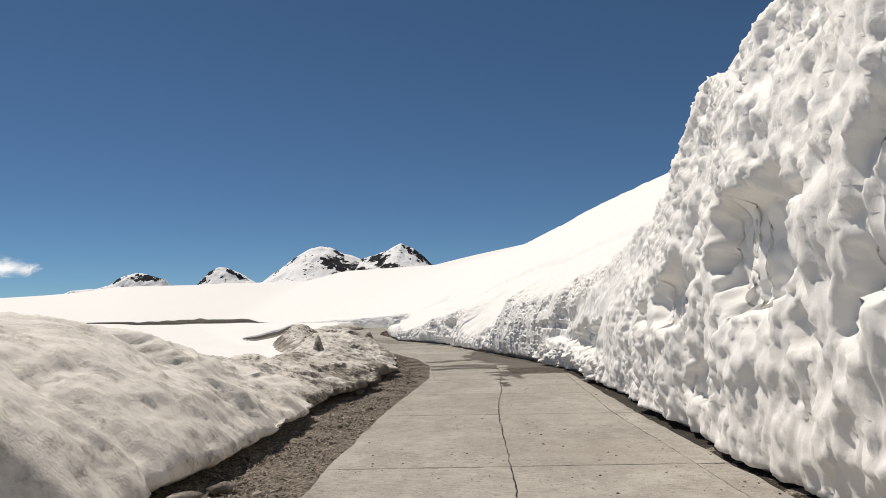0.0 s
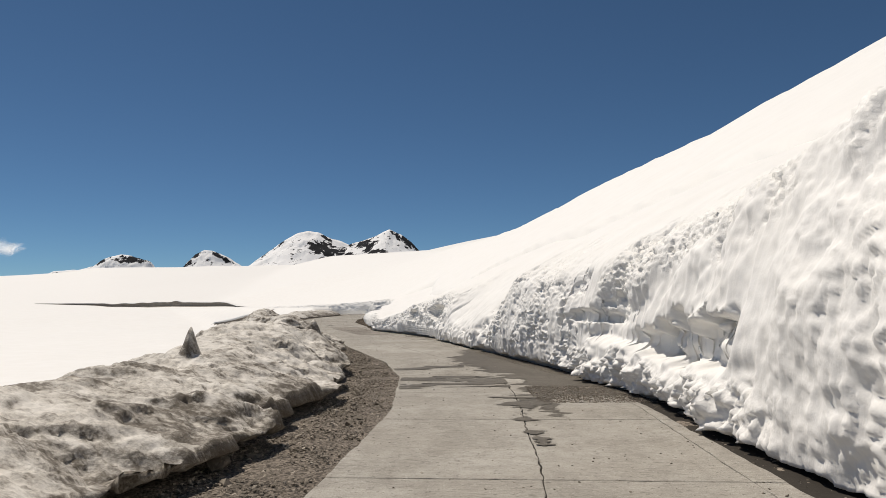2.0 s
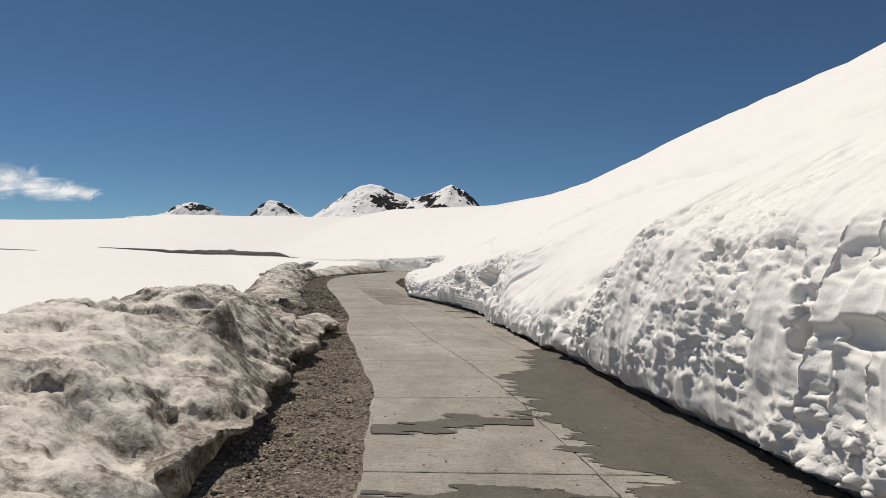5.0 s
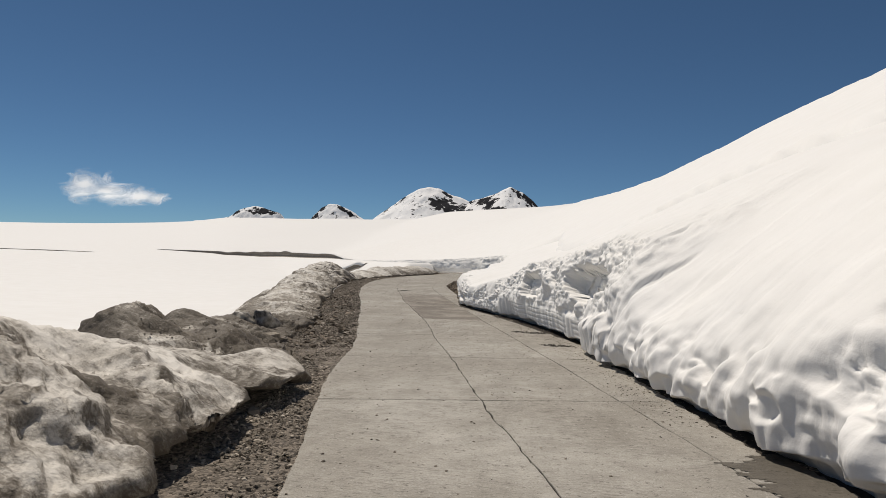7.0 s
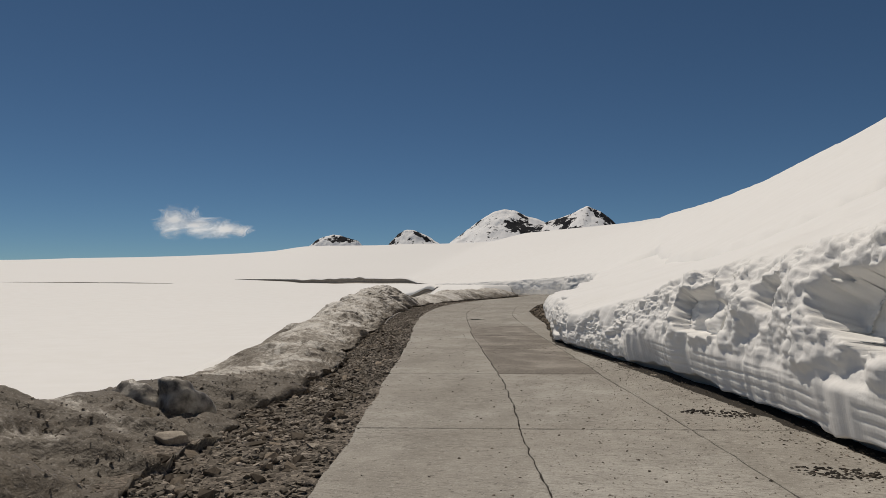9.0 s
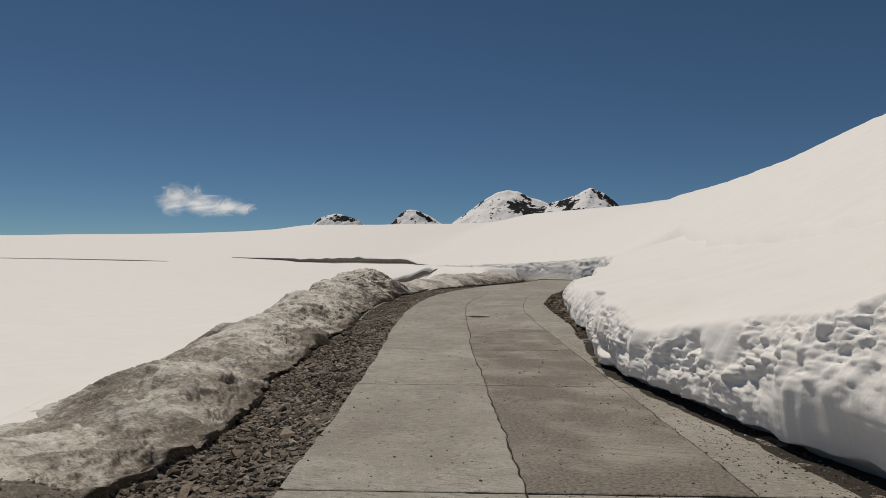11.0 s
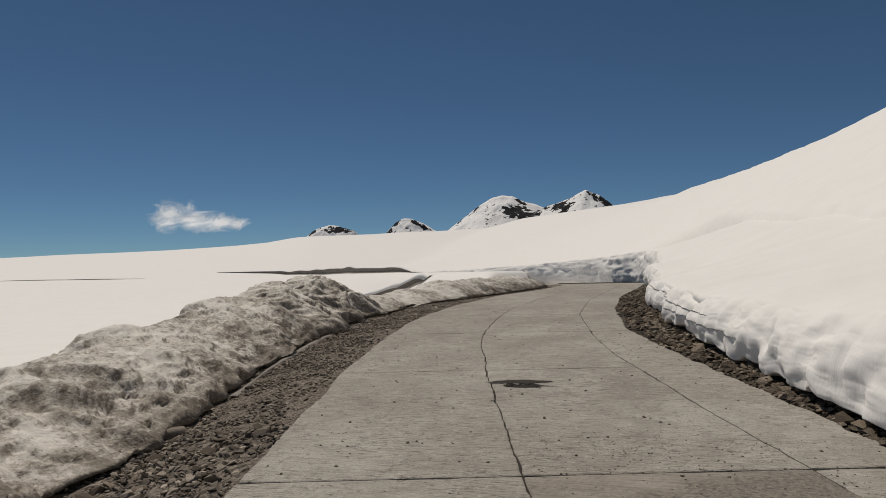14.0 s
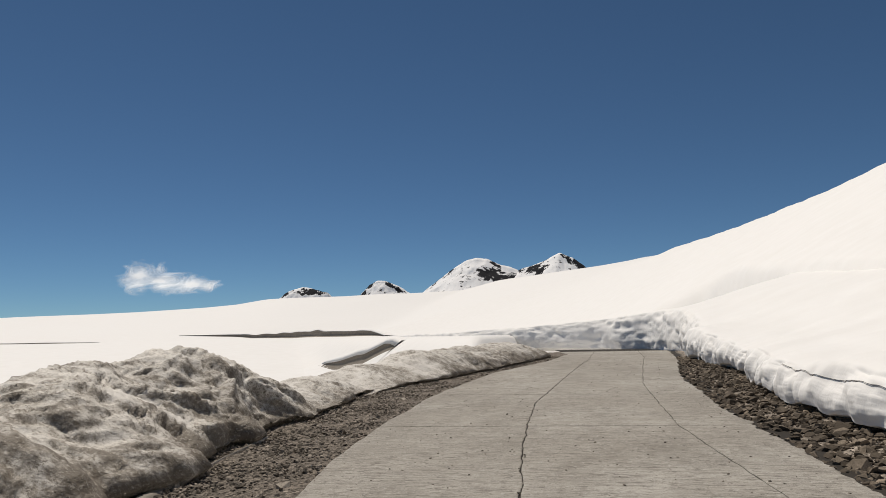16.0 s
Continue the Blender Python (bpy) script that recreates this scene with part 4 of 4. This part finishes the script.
# ---- mountains ----
def mountain(name, y, xs, zs, depth, rock, label, seed):
    """A snowy peak: a ridge with two flanks, rock showing in patches."""
    xs, zs = np.array(xs, float), np.array(zs, float)
    X = np.linspace(xs[0], xs[-1], 150)
    crest = np.interp(X, xs, zs) 
    crest = crest + 5.0 * fbm(np.stack([X, 0 * X, 0 * X], 1), 40.0, 4, seed + 7, 0.6)
    crest = np.convolve(np.r_[[crest[0]] * 2, crest, [crest[-1]] * 2], [0.1, 0.2, 0.4, 0.2, 0.1], "valid")
    v = np.linspace(-1, 1, 61)
    gxx = X[:, None] + 0 * v[None]
    gyy = y + v[None] * depth + 0 * X[:, None]
    gzz = 60 + (crest[:, None] - 60) * (1 - np.abs(v)[None] ** 0.9)
    p = np.stack([gxx, gyy, gzz], -1).reshape(-1, 3)
    rel = fbm(p, 70.0, 5, seed, 0.6).reshape(gzz.shape)
    gzz = gzz + 14 * rel * np.minimum(1, np.abs(v)[None] * 6)
    gyy = gyy + 22 * fbm(p + 500, 60.0, 4, seed + 2).reshape(gzz.shape)
    ob = mesh_object(name, np.stack([gxx, gyy, gzz], -1).reshape(-1, 3), grid_faces(150, 61, True), MAT_MOUNTAIN)
    mask = np.zeros_like(gzz)
    for cx, cz, rx, rzz, tilt in rock:
        a, b = gxx - cx, gzz - cz - tilt * (gxx - cx)
        mask = np.maximum(mask, 1.25 - ((a / rx) ** 2 + (b / rzz) ** 2) ** 0.5)
    attribute(ob, "rock", np.clip(mask, -0.6, 0.8) * (v[None] < 0.15))
    return tagged(ob, label, "mountain")


mountain("mountain", 2400, (-720, -662, -600, -553, -510, -467, -430, -380, -329, -290, -240), (90, 140, 186, 216, 243, 254, 249, 224, 208, 165, 100), 420,
         ((-392, 182, 52, 30, -0.3), (-345, 172, 26, 24, 0), (-430, 196, 24, 14, -0.5), (-560, 205, 14, 16, 1), (-405, 228, 24, 6, -0.6), (-610, 172, 14, 10, 1)), "snow-covered mountain dome with scattered dark rock", 81)
mountain("mountain", 2380, (-400, -355, -325, -290, -240, -189, -150, -112, -91, -50, 0, 40), (90, 150, 205, 216, 231, 256, 236, 208, 184, 160, 130, 90), 400,
         ((-266, 200, 56, 17, 0), (-118, 205, 60, 20, -0.7), (-215, 165, 60, 14, -0.2), (-160, 232, 22, 12, -0.5), (-90, 182, 30, 18, -0.7), (-310, 160, 24, 12, 0)), "pointed snowy mountain peak with black rock bands", 83)
mountain("mountain", 2400, (-930, -881, -850, -818, -790, -740, -700, -640), (100, 142, 176, 192, 188, 164, 140, 100), 200,
         ((-858, 160, 34, 34, 1.2), (-775, 176, 26, 9, -0.6), (-745, 158, 20, 7, -0.6)), "small snowy rock summit over the skyline", 85)
mountain("mountain", 2400, (-1400, -1330, -1250, -1190, -1150, -1100, -1040, -1000, -960), (90, 122, 128, 142, 168, 177, 168, 150, 100), 180,
         ((-1050, 158, 64, 15, 0), (-1165, 152, 30, 12, 0)), "low snow-capped rock knoll on the skyline", 87)


# ---- cloud ----
def cloud(cx, cy, cz, w, h, label):
    n, k = 40, 20
    u, v = np.meshgrid(np.linspace(-1, 1, n), np.linspace(-1, 1, k))
    x = cx + u * w / 2
    verts = np.stack([x, cy + 60 * vnoise(np.stack([u.ravel() * 2, v.ravel() * 2, 0 * u.ravel()], 1), 3).reshape(u.shape), cz + v * h / 2], -1)
    ob = mesh_object("cloud", verts.reshape(-1, 3), grid_faces(k, n), MAT_CLOUD)
    body = np.full_like(u, -1.0)
    for lu, lv, ru, rv in ((-0.48, 0.12, 0.50, 0.85), (-0.10, -0.12, 0.52, 0.62), (0.28, -0.25, 0.46, 0.48), (0.62, -0.38, 0.36, 0.32)):
        body = np.maximum(body, 0.85 - 0.9 * np.sqrt(((u - lu) / ru) ** 2 + ((v - lv) / rv) ** 2))
    attribute(ob, "body", np.clip(body, -1, 1))
    return tagged(ob, label, "cloud")


cloud(-2335, 3400, 325, 680, 230, "small white fair-weather cloud above the snowfield")


# ---- stones and gravel ----
def stone_shape(seed, flat):
    """An angular broken stone: the hull of a few random points."""
    rnd = random.Random(seed)
    bm = bmesh.new()
    for _ in range(11):
        v = Vector((rnd.gauss(0, 1), rnd.gauss(0, 1), rnd.gauss(0, 1))).normalized() * rnd.uniform(0.8, 1.0)
        bm.verts.new((v.x * rnd.uniform(0.75, 1.1), v.y * 0.8, v.z * flat))
    hull = bmesh.ops.convex_hull(bm, input=bm.verts)
    bmesh.ops.delete(bm, geom=[g for g in hull["geom_interior"] if isinstance(g, bmesh.types.BMVert)], context="VERTS")
    bmesh.ops.triangulate(bm, faces=bm.faces)
    verts = np.array([v.co[:] for v in bm.verts])
    index = {v: i for i, v in enumerate(bm.verts)}
    faces = np.array([[index[v] for v in f.verts] for f in bm.faces])
    bm.free()
    return verts * 0.5, faces


SHAPES = [stone_shape(100 + k, 0.35 + 0.07 * (k % 5)) for k in range(10)]


def stone_mesh(k, mat, name):
    me = bpy.data.meshes.new(name)
    me.from_pydata(SHAPES[k][0].tolist(), [], SHAPES[k][1].tolist())
    me.materials.append(mat)
    return me


def heap(name, x, y, z, size, mat, label, category, seed):
    """Many small stones in one mesh, each turned its own way."""
    rnd = np.random.RandomState(seed)
    V, F, base = [], [], 0
    kinds = rnd.randint(0, len(SHAPES), len(x))
    for k in range(len(SHAPES)):
        pick = np.where(kinds == k)[0]
        v, f = SHAPES[k]
        a = rnd.uniform(0, 2 * math.pi, len(pick))
        tl = rnd.normal(0, 0.35, len(pick))
        c, s_ = np.cos(a)[:, None], np.sin(a)[:, None]
        sz = size[pick][:, None]
        vx, vy, vz = v[None, :, 0] * sz, v[None, :, 1] * sz, v[None, :, 2] * sz
        vz2 = vz + vx * np.sin(tl)[:, None]
        X, Y = vx * c - vy * s_ + x[pick][:, None], vx * s_ + vy * c + y[pick][:, None]
        Z = vz2 + z[pick][:, None] + sz * 0.08
        V.append(np.stack([X, Y, Z], -1).reshape(-1, 3))
        F.append((f[None] + (np.arange(len(pick)) * len(v))[:, None, None]).reshape(-1, 3) + base)
        base += len(pick) * len(v)
    ob = mesh_object(name, np.concatenate(V), np.concatenate(F).tolist(), mat, shade=False)
    return tagged(ob, label, category, kind="stuff")


def spread(n, y0, y1, left, right, seed, edge=1.0):
    rnd = np.random.RandomState(seed)
    y = rnd.uniform(y0, y1, n)
    f = rnd.uniform(0, 1, n) ** edge
    return left(y) * (1 - f) + right(y) * f, y, rnd


def sizes(rnd, n, lo, hi, power=2.6):
    return lo + (hi - lo) * rnd.uniform(0, 1, n) ** power


toe = lambda y: berm_x(np.clip(y, -60, 122)) - 0.25
for y0, y1, n, lo, hi, sd in ((4, 30, 17000, 0.010, 0.09, 1), (30, 55, 18000, 0.010, 0.09, 2), (55, 80, 24000, 0.012, 0.16, 3), (80, 104, 20000, 0.012, 0.12, 4), (104, 122, 2500, 0.03, 0.14, 5)):
    x, y, rnd = spread(n, y0, y1, lambda s: edge_l(s) + 0.03, toe, 300 + sd, 0.75)
    heap("gravel", x, y, shoulder_z(x, y), sizes(rnd, n, lo, hi), MAT_STONE if y1 < 56 else MAT_DARKSTONE, "loose broken grey-brown gravel on the road shoulder", "gravel", 400 + sd)
x, y, rnd = spread(800, 55, 80, toe, lambda s: edge_l(s) - 0.3, 319, 1.6)
heap("rubble", x, y, shoulder_z(x, y), sizes(rnd, 800, 0.06, 0.30, 1.8), MAT_RUBBLE, "broken brown-grey rubble along the foot of the berm", "rubble", 419)
x, y, rnd = spread(9500, 77.5, 118, lambda s: edge_r(s) + 0.02, lambda s: np.maximum(bank_x(s), edge_r(s)) + 0.35, 320)
verge_z = lambda x, y: road_z(y) - 0.028 + 0.10 * smooth(0.2, 1.2, x - edge_r(y)) * smooth(76, 84, y)
heap("rubble", x, y, verge_z(x, y), sizes(rnd, 9500, 0.03, 0.24, 2.2), MAT_RUBBLE, "dark angular rock rubble below the snow edge", "rubble", 420)
x, y, rnd = spread(4200, 10, 78, edge_r, lambda s: np.maximum(bank_x(s), edge_r(s)) + 0.2, 321)
heap("gravel", x, y, verge_z(x, y), sizes(rnd, 4200, 0.012, 0.07), MAT_DARKSTONE, "fine dark gravel at the foot of the snow wall", "gravel", 421)
x, y, rnd = spread(9500, 6, 120, edge_l, edge_r, 322)
heap("road_grit", x, y, road_z(y) - 0.002, sizes(rnd, 9500, 0.008, 0.06, 4.0), MAT_DARKSTONE, "scattered dark grit and pebbles on the concrete", "grit", 422)
x, y, rnd = spread(15000, 50, 80, lambda s: seam_1(s) + 0.1, edge_r, 323)
heap("road_grit", x, y, road_z(y) - 0.002, sizes(rnd, 15000, 0.006, 0.032, 2.5), MAT_DARKSTONE, "fine gravel spilt over the middle lane", "grit", 423)


x, y, rnd = spread(9500, 30.4, 33.4, lambda s: 2.9 + 0 * s, lambda s: bank_x(s) + 0.1, 324)
heap("gravel", x, y, road_z(y) + 0.004, sizes(rnd, 9500, 0.010, 0.055), MAT_DARKSTONE, "spilt dark gravel on the wet lane edge", "gravel", 424)
x, y, rnd = spread(3000, 36.0, 46.0, lambda s: edge_r(s) - 0.5, lambda s: bank_x(s) + 0.1, 325)
heap("gravel", x, y, road_z(y) + 0.004, sizes(rnd, 3000, 0.008, 0.04), MAT_DARKSTONE, "spilt dark gravel on the wet lane edge", "gravel", 425)


x, y, rnd = spread(3600, 49.0, 67.0, lambda s: edge_r(s) - 0.9, lambda s: bank_x(s) + 0.12, 326, 0.7)
heap("gravel", x, y, road_z(y) - 0.002, sizes(rnd, 3600, 0.008, 0.05), MAT_RUBBLE, "dark crumbled gravel along the foot of the snow wall", "gravel", 426)


def debris(which, n, lo, hi, least, mat, label, seed, y0=-60.0):
    """Grit and small stones melted out on a berm's dirtier parts."""
    g, d = BERMS[which]
    rnd = np.random.RandomState(seed)
    i, j = np.nonzero((d[:, 3:68] > least) & (g[:, 3:68, 1] > y0))
    pick = rnd.randint(0, len(i), n)
    p = g[:, 3:68][i[pick], j[pick]] + rnd.uniform(-0.05, 0.05, (n, 3)) * (1, 1, 0)
    return heap("berm_grit", p[:, 0], p[:, 1], p[:, 2] - 0.01, sizes(rnd, n, lo, hi, 3.0), mat, label, "grit", seed + 1)


debris(0, 3000, 0.006, 0.03, 0.40, MAT_DARKSTONE, "dark grit melted out on the dirty snow berm", 701, 24.0)
debris(1, 9000, 0.010, 0.07, 0.2, MAT_DARKSTONE, "brown earth clods and stones covering the low berm", 703)
debris(2, 3500, 0.006, 0.035, 0.40, MAT_DARKSTONE, "dark grit melted out on the soiled berm", 705)
debris(3, 1500, 0.010, 0.05, 0.35, MAT_DARKSTONE, "dark grit melted out on the soiled berm", 707)


def stones_on(owner, n, y0, y1, left, right, height, lo, hi, mat, seed):
    """Larger stones that can be told apart, as pieces of the shoulder they lie on."""
    shapes = [stone_mesh(k, mat, "stone") for k in range(len(SHAPES))]
    x, y, rnd = spread(n, y0, y1, left, right, seed)
    sz = sizes(rnd, n, lo, hi, 2.4)
    for i in range(n):
        ob = new("stone", shapes[i % len(shapes)])
        ob.parent = owner
        ob.matrix_basis = pose(x[i], y[i], float(height(np.array([x[i]]), np.array([y[i]]))[0]) + sz[i] * 0.1, rnd.normal(0, 14), rnd.normal(0, 14), rnd.uniform(0, 360)) @ Matrix.Scale(sz[i], 4)


stones_on(shoulder, 290, 8, 104, lambda s: edge_l(s) - 0.25, toe, shoulder_z, 0.08, 0.26, MAT_STONE, 501)
stones_on(verge, 290, 78, 117, lambda s: edge_r(s) + 0.12, lambda s: np.maximum(bank_x(s), edge_r(s)) + 0.25, verge_z, 0.14, 0.42, MAT_RUBBLE, 502)


def boulder(name, x, y, z, size, mat, label, category, seed, turn=0.0, rise=0.18, gnarl=0.05):
    """A single larger block with chipped, weathered faces."""
    bm = bmesh.new()
    bmesh.ops.create_icosphere(bm, subdivisions=4, radius=0.5)
    pts = np.array([v.co[:] for v in bm.verts])
    rnd = np.random.RandomState(seed)
    for _ in range(9):
        n = rnd.normal(0, 1, 3)
        n /= np.linalg.norm(n)
        d = pts @ n
        cut = rnd.uniform(0.26, 0.40)
        pts = pts - np.clip(d - cut, 0, None)[:, None] * n[None] * 0.92
    pts = pts + (gnarl * fbm(pts + seed, 0.25, 4, seed) + 2.5 * (gnarl - 0.05) * fbm(pts + seed, 0.6, 2, seed + 1))[:, None] * pts / np.linalg.norm(pts, axis=1, keepdims=True)
    for v, c in zip(bm.verts, pts):
        v.co = (c[0] * size[0], c[1] * size[1], c[2] * size[2])
    me = bpy.data.meshes.new(name)
    bm.to_mesh(me)
    bm.free()
    me.materials.append(mat)
    me.polygons.foreach_set("use_smooth", [True] * len(me.polygons))
    ob = new(name, me)
    ob.matrix_basis = pose(x, y, z + size[2] * rise, 0, 0, turn)
    attribute(ob, "dirt", np.full(len(pts), 0.75))
    return tagged(ob, label, category)


for x, y, sx, sy, sz, turn in ((-15.9, 82.1, 0.75, 0.45, 0.22, 35), (-14.0, 80.3, 0.55, 0.35, 0.2, 60), (-7.5, 57.0, 0.5, 0.4, 0.3, 10), (-8.1, 60.2, 0.45, 0.3, 0.22, 80), (-4.9, 51.9, 0.32, 0.22, 0.10, 120), (-4.5, 52.6, 0.30, 0.18, 0.08, 30), (-16.4, 88.6, 0.5, 0.35, 0.25, 15)):
    boulder("rock", x, y, float(shoulder_z(np.array([x]), np.array([y]))[0]), (sx, sy, sz), MAT_STONE, "flat broken grey rock lying on the gravel", "rock", int(100 * y), turn=turn)


# ---- ice and snow blocks ----
def ice_material():
    m, t, b = material("old_ice")
    v = tex_coord(t)
    n = noise_tex(t, v, 5.0, 5)
    t.links.new(mix(t, ramp(t, n, (0.38, 0.0), (0.62, 1.0)), (0.07, 0.06, 0.05), (0.40, 0.365, 0.31)), b.inputs["Base Color"])
    b.inputs["Roughness"].default_value = 0.5
    bump(t, b, noise_tex(t, v, 14.0, 4), 0.5, 0.03)
    return m


MAT_ICE = ice_material()
boulder("ice_block", -8.30, 58.2, -0.22, (0.85, 0.70, 1.0), MAT_ICE, "dull grey pillar of melting dirty ice on soil", "ice block", 773, turn=75, rise=0.28, gnarl=0.14)
boulder("ice_block", -9.0, 57.9, -0.22, (0.9, 0.6, 0.85), MAT_ICE, "low grey stump of dirty ice beside a pillar", "ice block", 779, turn=20, rise=0.3, gnarl=0.14)
for k, (x, y, s) in enumerate(((-2.35, 12.9, 0.42), (-2.1, 13.6, 0.3), (-1.95, 24.9, 0.35), (-4.35, 50.7, 0.5))):
    boulder("snow_clod", x, y, float(road_z(y)) - 0.05, (s * 1.3, s, s * 0.7), MAT_BERM if x < 0 else MAT_BANK, "small fallen clod of snow at the bank's foot", "snow clod", 800 + k, turn=40 * k, rise=0.3)


# ---- wet stains and mud on the concrete ----
def stain(name, y0, y1, x0, x1, inside, mat, label, category, cell=(0.035, 0.028), lift=0.006):
    """A thin film with a ragged outline that follows the broomed grooves."""
    xs, ys = np.arange(x0, x1, cell[0]), np.arange(y0, y1, cell[1])
    X, Y = np.meshgrid(xs, ys)
    Y2 = Y - (seam_1(Y + 4) - seam_1(Y - 4)) / 8.0 * (X - seam_1(Y))
    p = np.stack([X.ravel(), Y2.ravel(), 0 * X.ravel()], 1)
    wob = fbm(p * (0.9, 5.0, 1.0), 1.2, 4, 77, 0.6).reshape(X.shape)
    big = fbm(p, 1.1, 4, 78).reshape(X.shape)
    keep = inside(X, Y2, wob, big)[:-1, :-1]
    cols = len(xs)
    q = np.argwhere(keep)
    a = q[:, 0] * cols + q[:, 1]
    faces = np.stack([a, a + 1, a + cols + 1, a + cols], 1)
    used, inv = np.unique(faces, return_inverse=True)
    v = np.stack([X, Y2, road_z(Y2) + lift], -1).reshape(-1, 3)[used]
    ob = mesh_object(name, v, inv.reshape(faces.shape).tolist(), mat)
    return tagged(ob, label, category, kind="stuff")


wet_left = curve((26, 28.4, 30, 33, 37, 40, 42, 44, 46.6, 48, 51), (4.6, 3.4, 2.8, 2.95, 2.5, 1.5, 1.15, 1.45, 1.8, 2.1, 2.3))
stain("wet_stain", 28.0, 49.0, 0.6, 6.2, lambda X, Y, w, b: (X > wet_left(Y) + 0.75 * w + 0.3 * b) & (X < edge_r(Y) + 0.15) & ((Y > 31.2 + 0.5 * b + 0.3 * (X - 3.0)) | (X < 3.2 + 0.4 * w)),
      MAT_WET, "dark meltwater stain spreading over the concrete lane", "wet stain")
stain("wet_stain", 31.8, 37.4, -0.4, 2.6, lambda X, Y, w, b: (np.abs(Y - 34.6) < 1.5 + 0.8 * b) & (1.5 * w + 0.8 * b > -0.16 + 0.30 * ((Y - 34.6) / 1.5) ** 2) & (X > edge_l(Y) + 0.04) & (X < seam_1(Y) + 0.3 * b),
      MAT_WET, "ragged dark meltwater stain across the concrete slabs", "wet stain", lift=0.011)
stain("wet_stain", 37.0, 41.5, -1.2, 1.6, lambda X, Y, w, b: (np.abs(Y - 38.6 - 0.55 * (X - 0.4) - 0.3 * b) < 0.36 * (0.8 + 2.0 * w)) & (X > edge_l(Y) + 0.03),
      MAT_WET, "thin dark meltwater line along a slab joint", "wet stain", lift=0.015)
stain("wet_stain", 26.0, 31.4, 1.2, 3.6, lambda X, Y, w, b: np.abs(X - 2.45 - 0.4 * b) < (0.10 + 0.07 * (Y - 27.0).clip(0, 4)) * (0.5 + 3.0 * w + 1.0 * b),
      MAT_WET, "dark meltwater running down along the seam", "wet stain", lift=0.013)
stain("mud_stain", 81.6, 83.6, -10.6, -9.0, lambda X, Y, w, b: ((X + 9.85) / 0.55) ** 2 + ((Y - 82.5) / 0.22) ** 2 < 0.40 + 3.0 * b + 3.0 * w,
      MAT_MUD, "dark mud splash on the concrete lane", "mud stain", (0.016, 0.016))


def mud_patch(cx, cy, rx, ry, n, seed, label):
    rnd = np.random.RandomState(seed)
    r, a = np.sqrt(rnd.uniform(0, 1, n)), rnd.uniform(0, 2 * math.pi, n)
    x, y = cx + rx * r * np.cos(a), cy + ry * r * np.sin(a)
    return heap("mud_clod", x, y, road_z(y) - 0.01, sizes(rnd, n, 0.015, 0.10, 2.0), MAT_MUD, label, "mud", seed + 1)


mud_patch(-1.05, 60.3, 0.50, 0.24, 420, 61, "dark crumbled clods of mud beside the lane")
mud_patch(-0.25, 57.3, 0.45, 0.22, 380, 62, "dark crumbled clods of mud beside the lane")
mud_patch(-9.95, 82.4, 0.20, 0.10, 120, 63, "small heap of wet mud on the lane")


# ---- a silted meltwater runnel along the berm ----
def runnel():
    m, t, b = material("wet_silt")
    v = tex_coord(t)
    t.links.new(mix(t, noise_tex(t, v, 6.0, 5), (0.17, 0.148, 0.12), (0.29, 0.258, 0.215)), b.inputs["Base Color"])
    b.inputs["Roughness"].default_value = 0.45
    s = near_rows(82.5, 94.0, 0.12)
    w = 0.06 + 0.10 * fbm(np.stack([s, 0 * s, 0 * s], 1), 2.0, 3, 99)
    mid = berm_x(s) + 0.22 + 0.12 * fbm(np.stack([s, 0 * s + 5, 0 * s], 1), 3.0, 3, 98)
    f = np.linspace(-1, 1, 7)
    X = mid[:, None] + w[:, None] * f[None]
    Y = s[:, None] + 0 * X
    Z = shoulder_z(X, Y) + 0.05 * (1 - np.abs(f) ** 3)[None] - 0.012
    ob = mesh_object("runnel", np.stack([X, Y, Z], -1).reshape(-1, 3), grid_faces(len(s), 7), m)
    return tagged(ob, "pale wet silt runnel between gravel and snow berm", "runnel")


runnel()
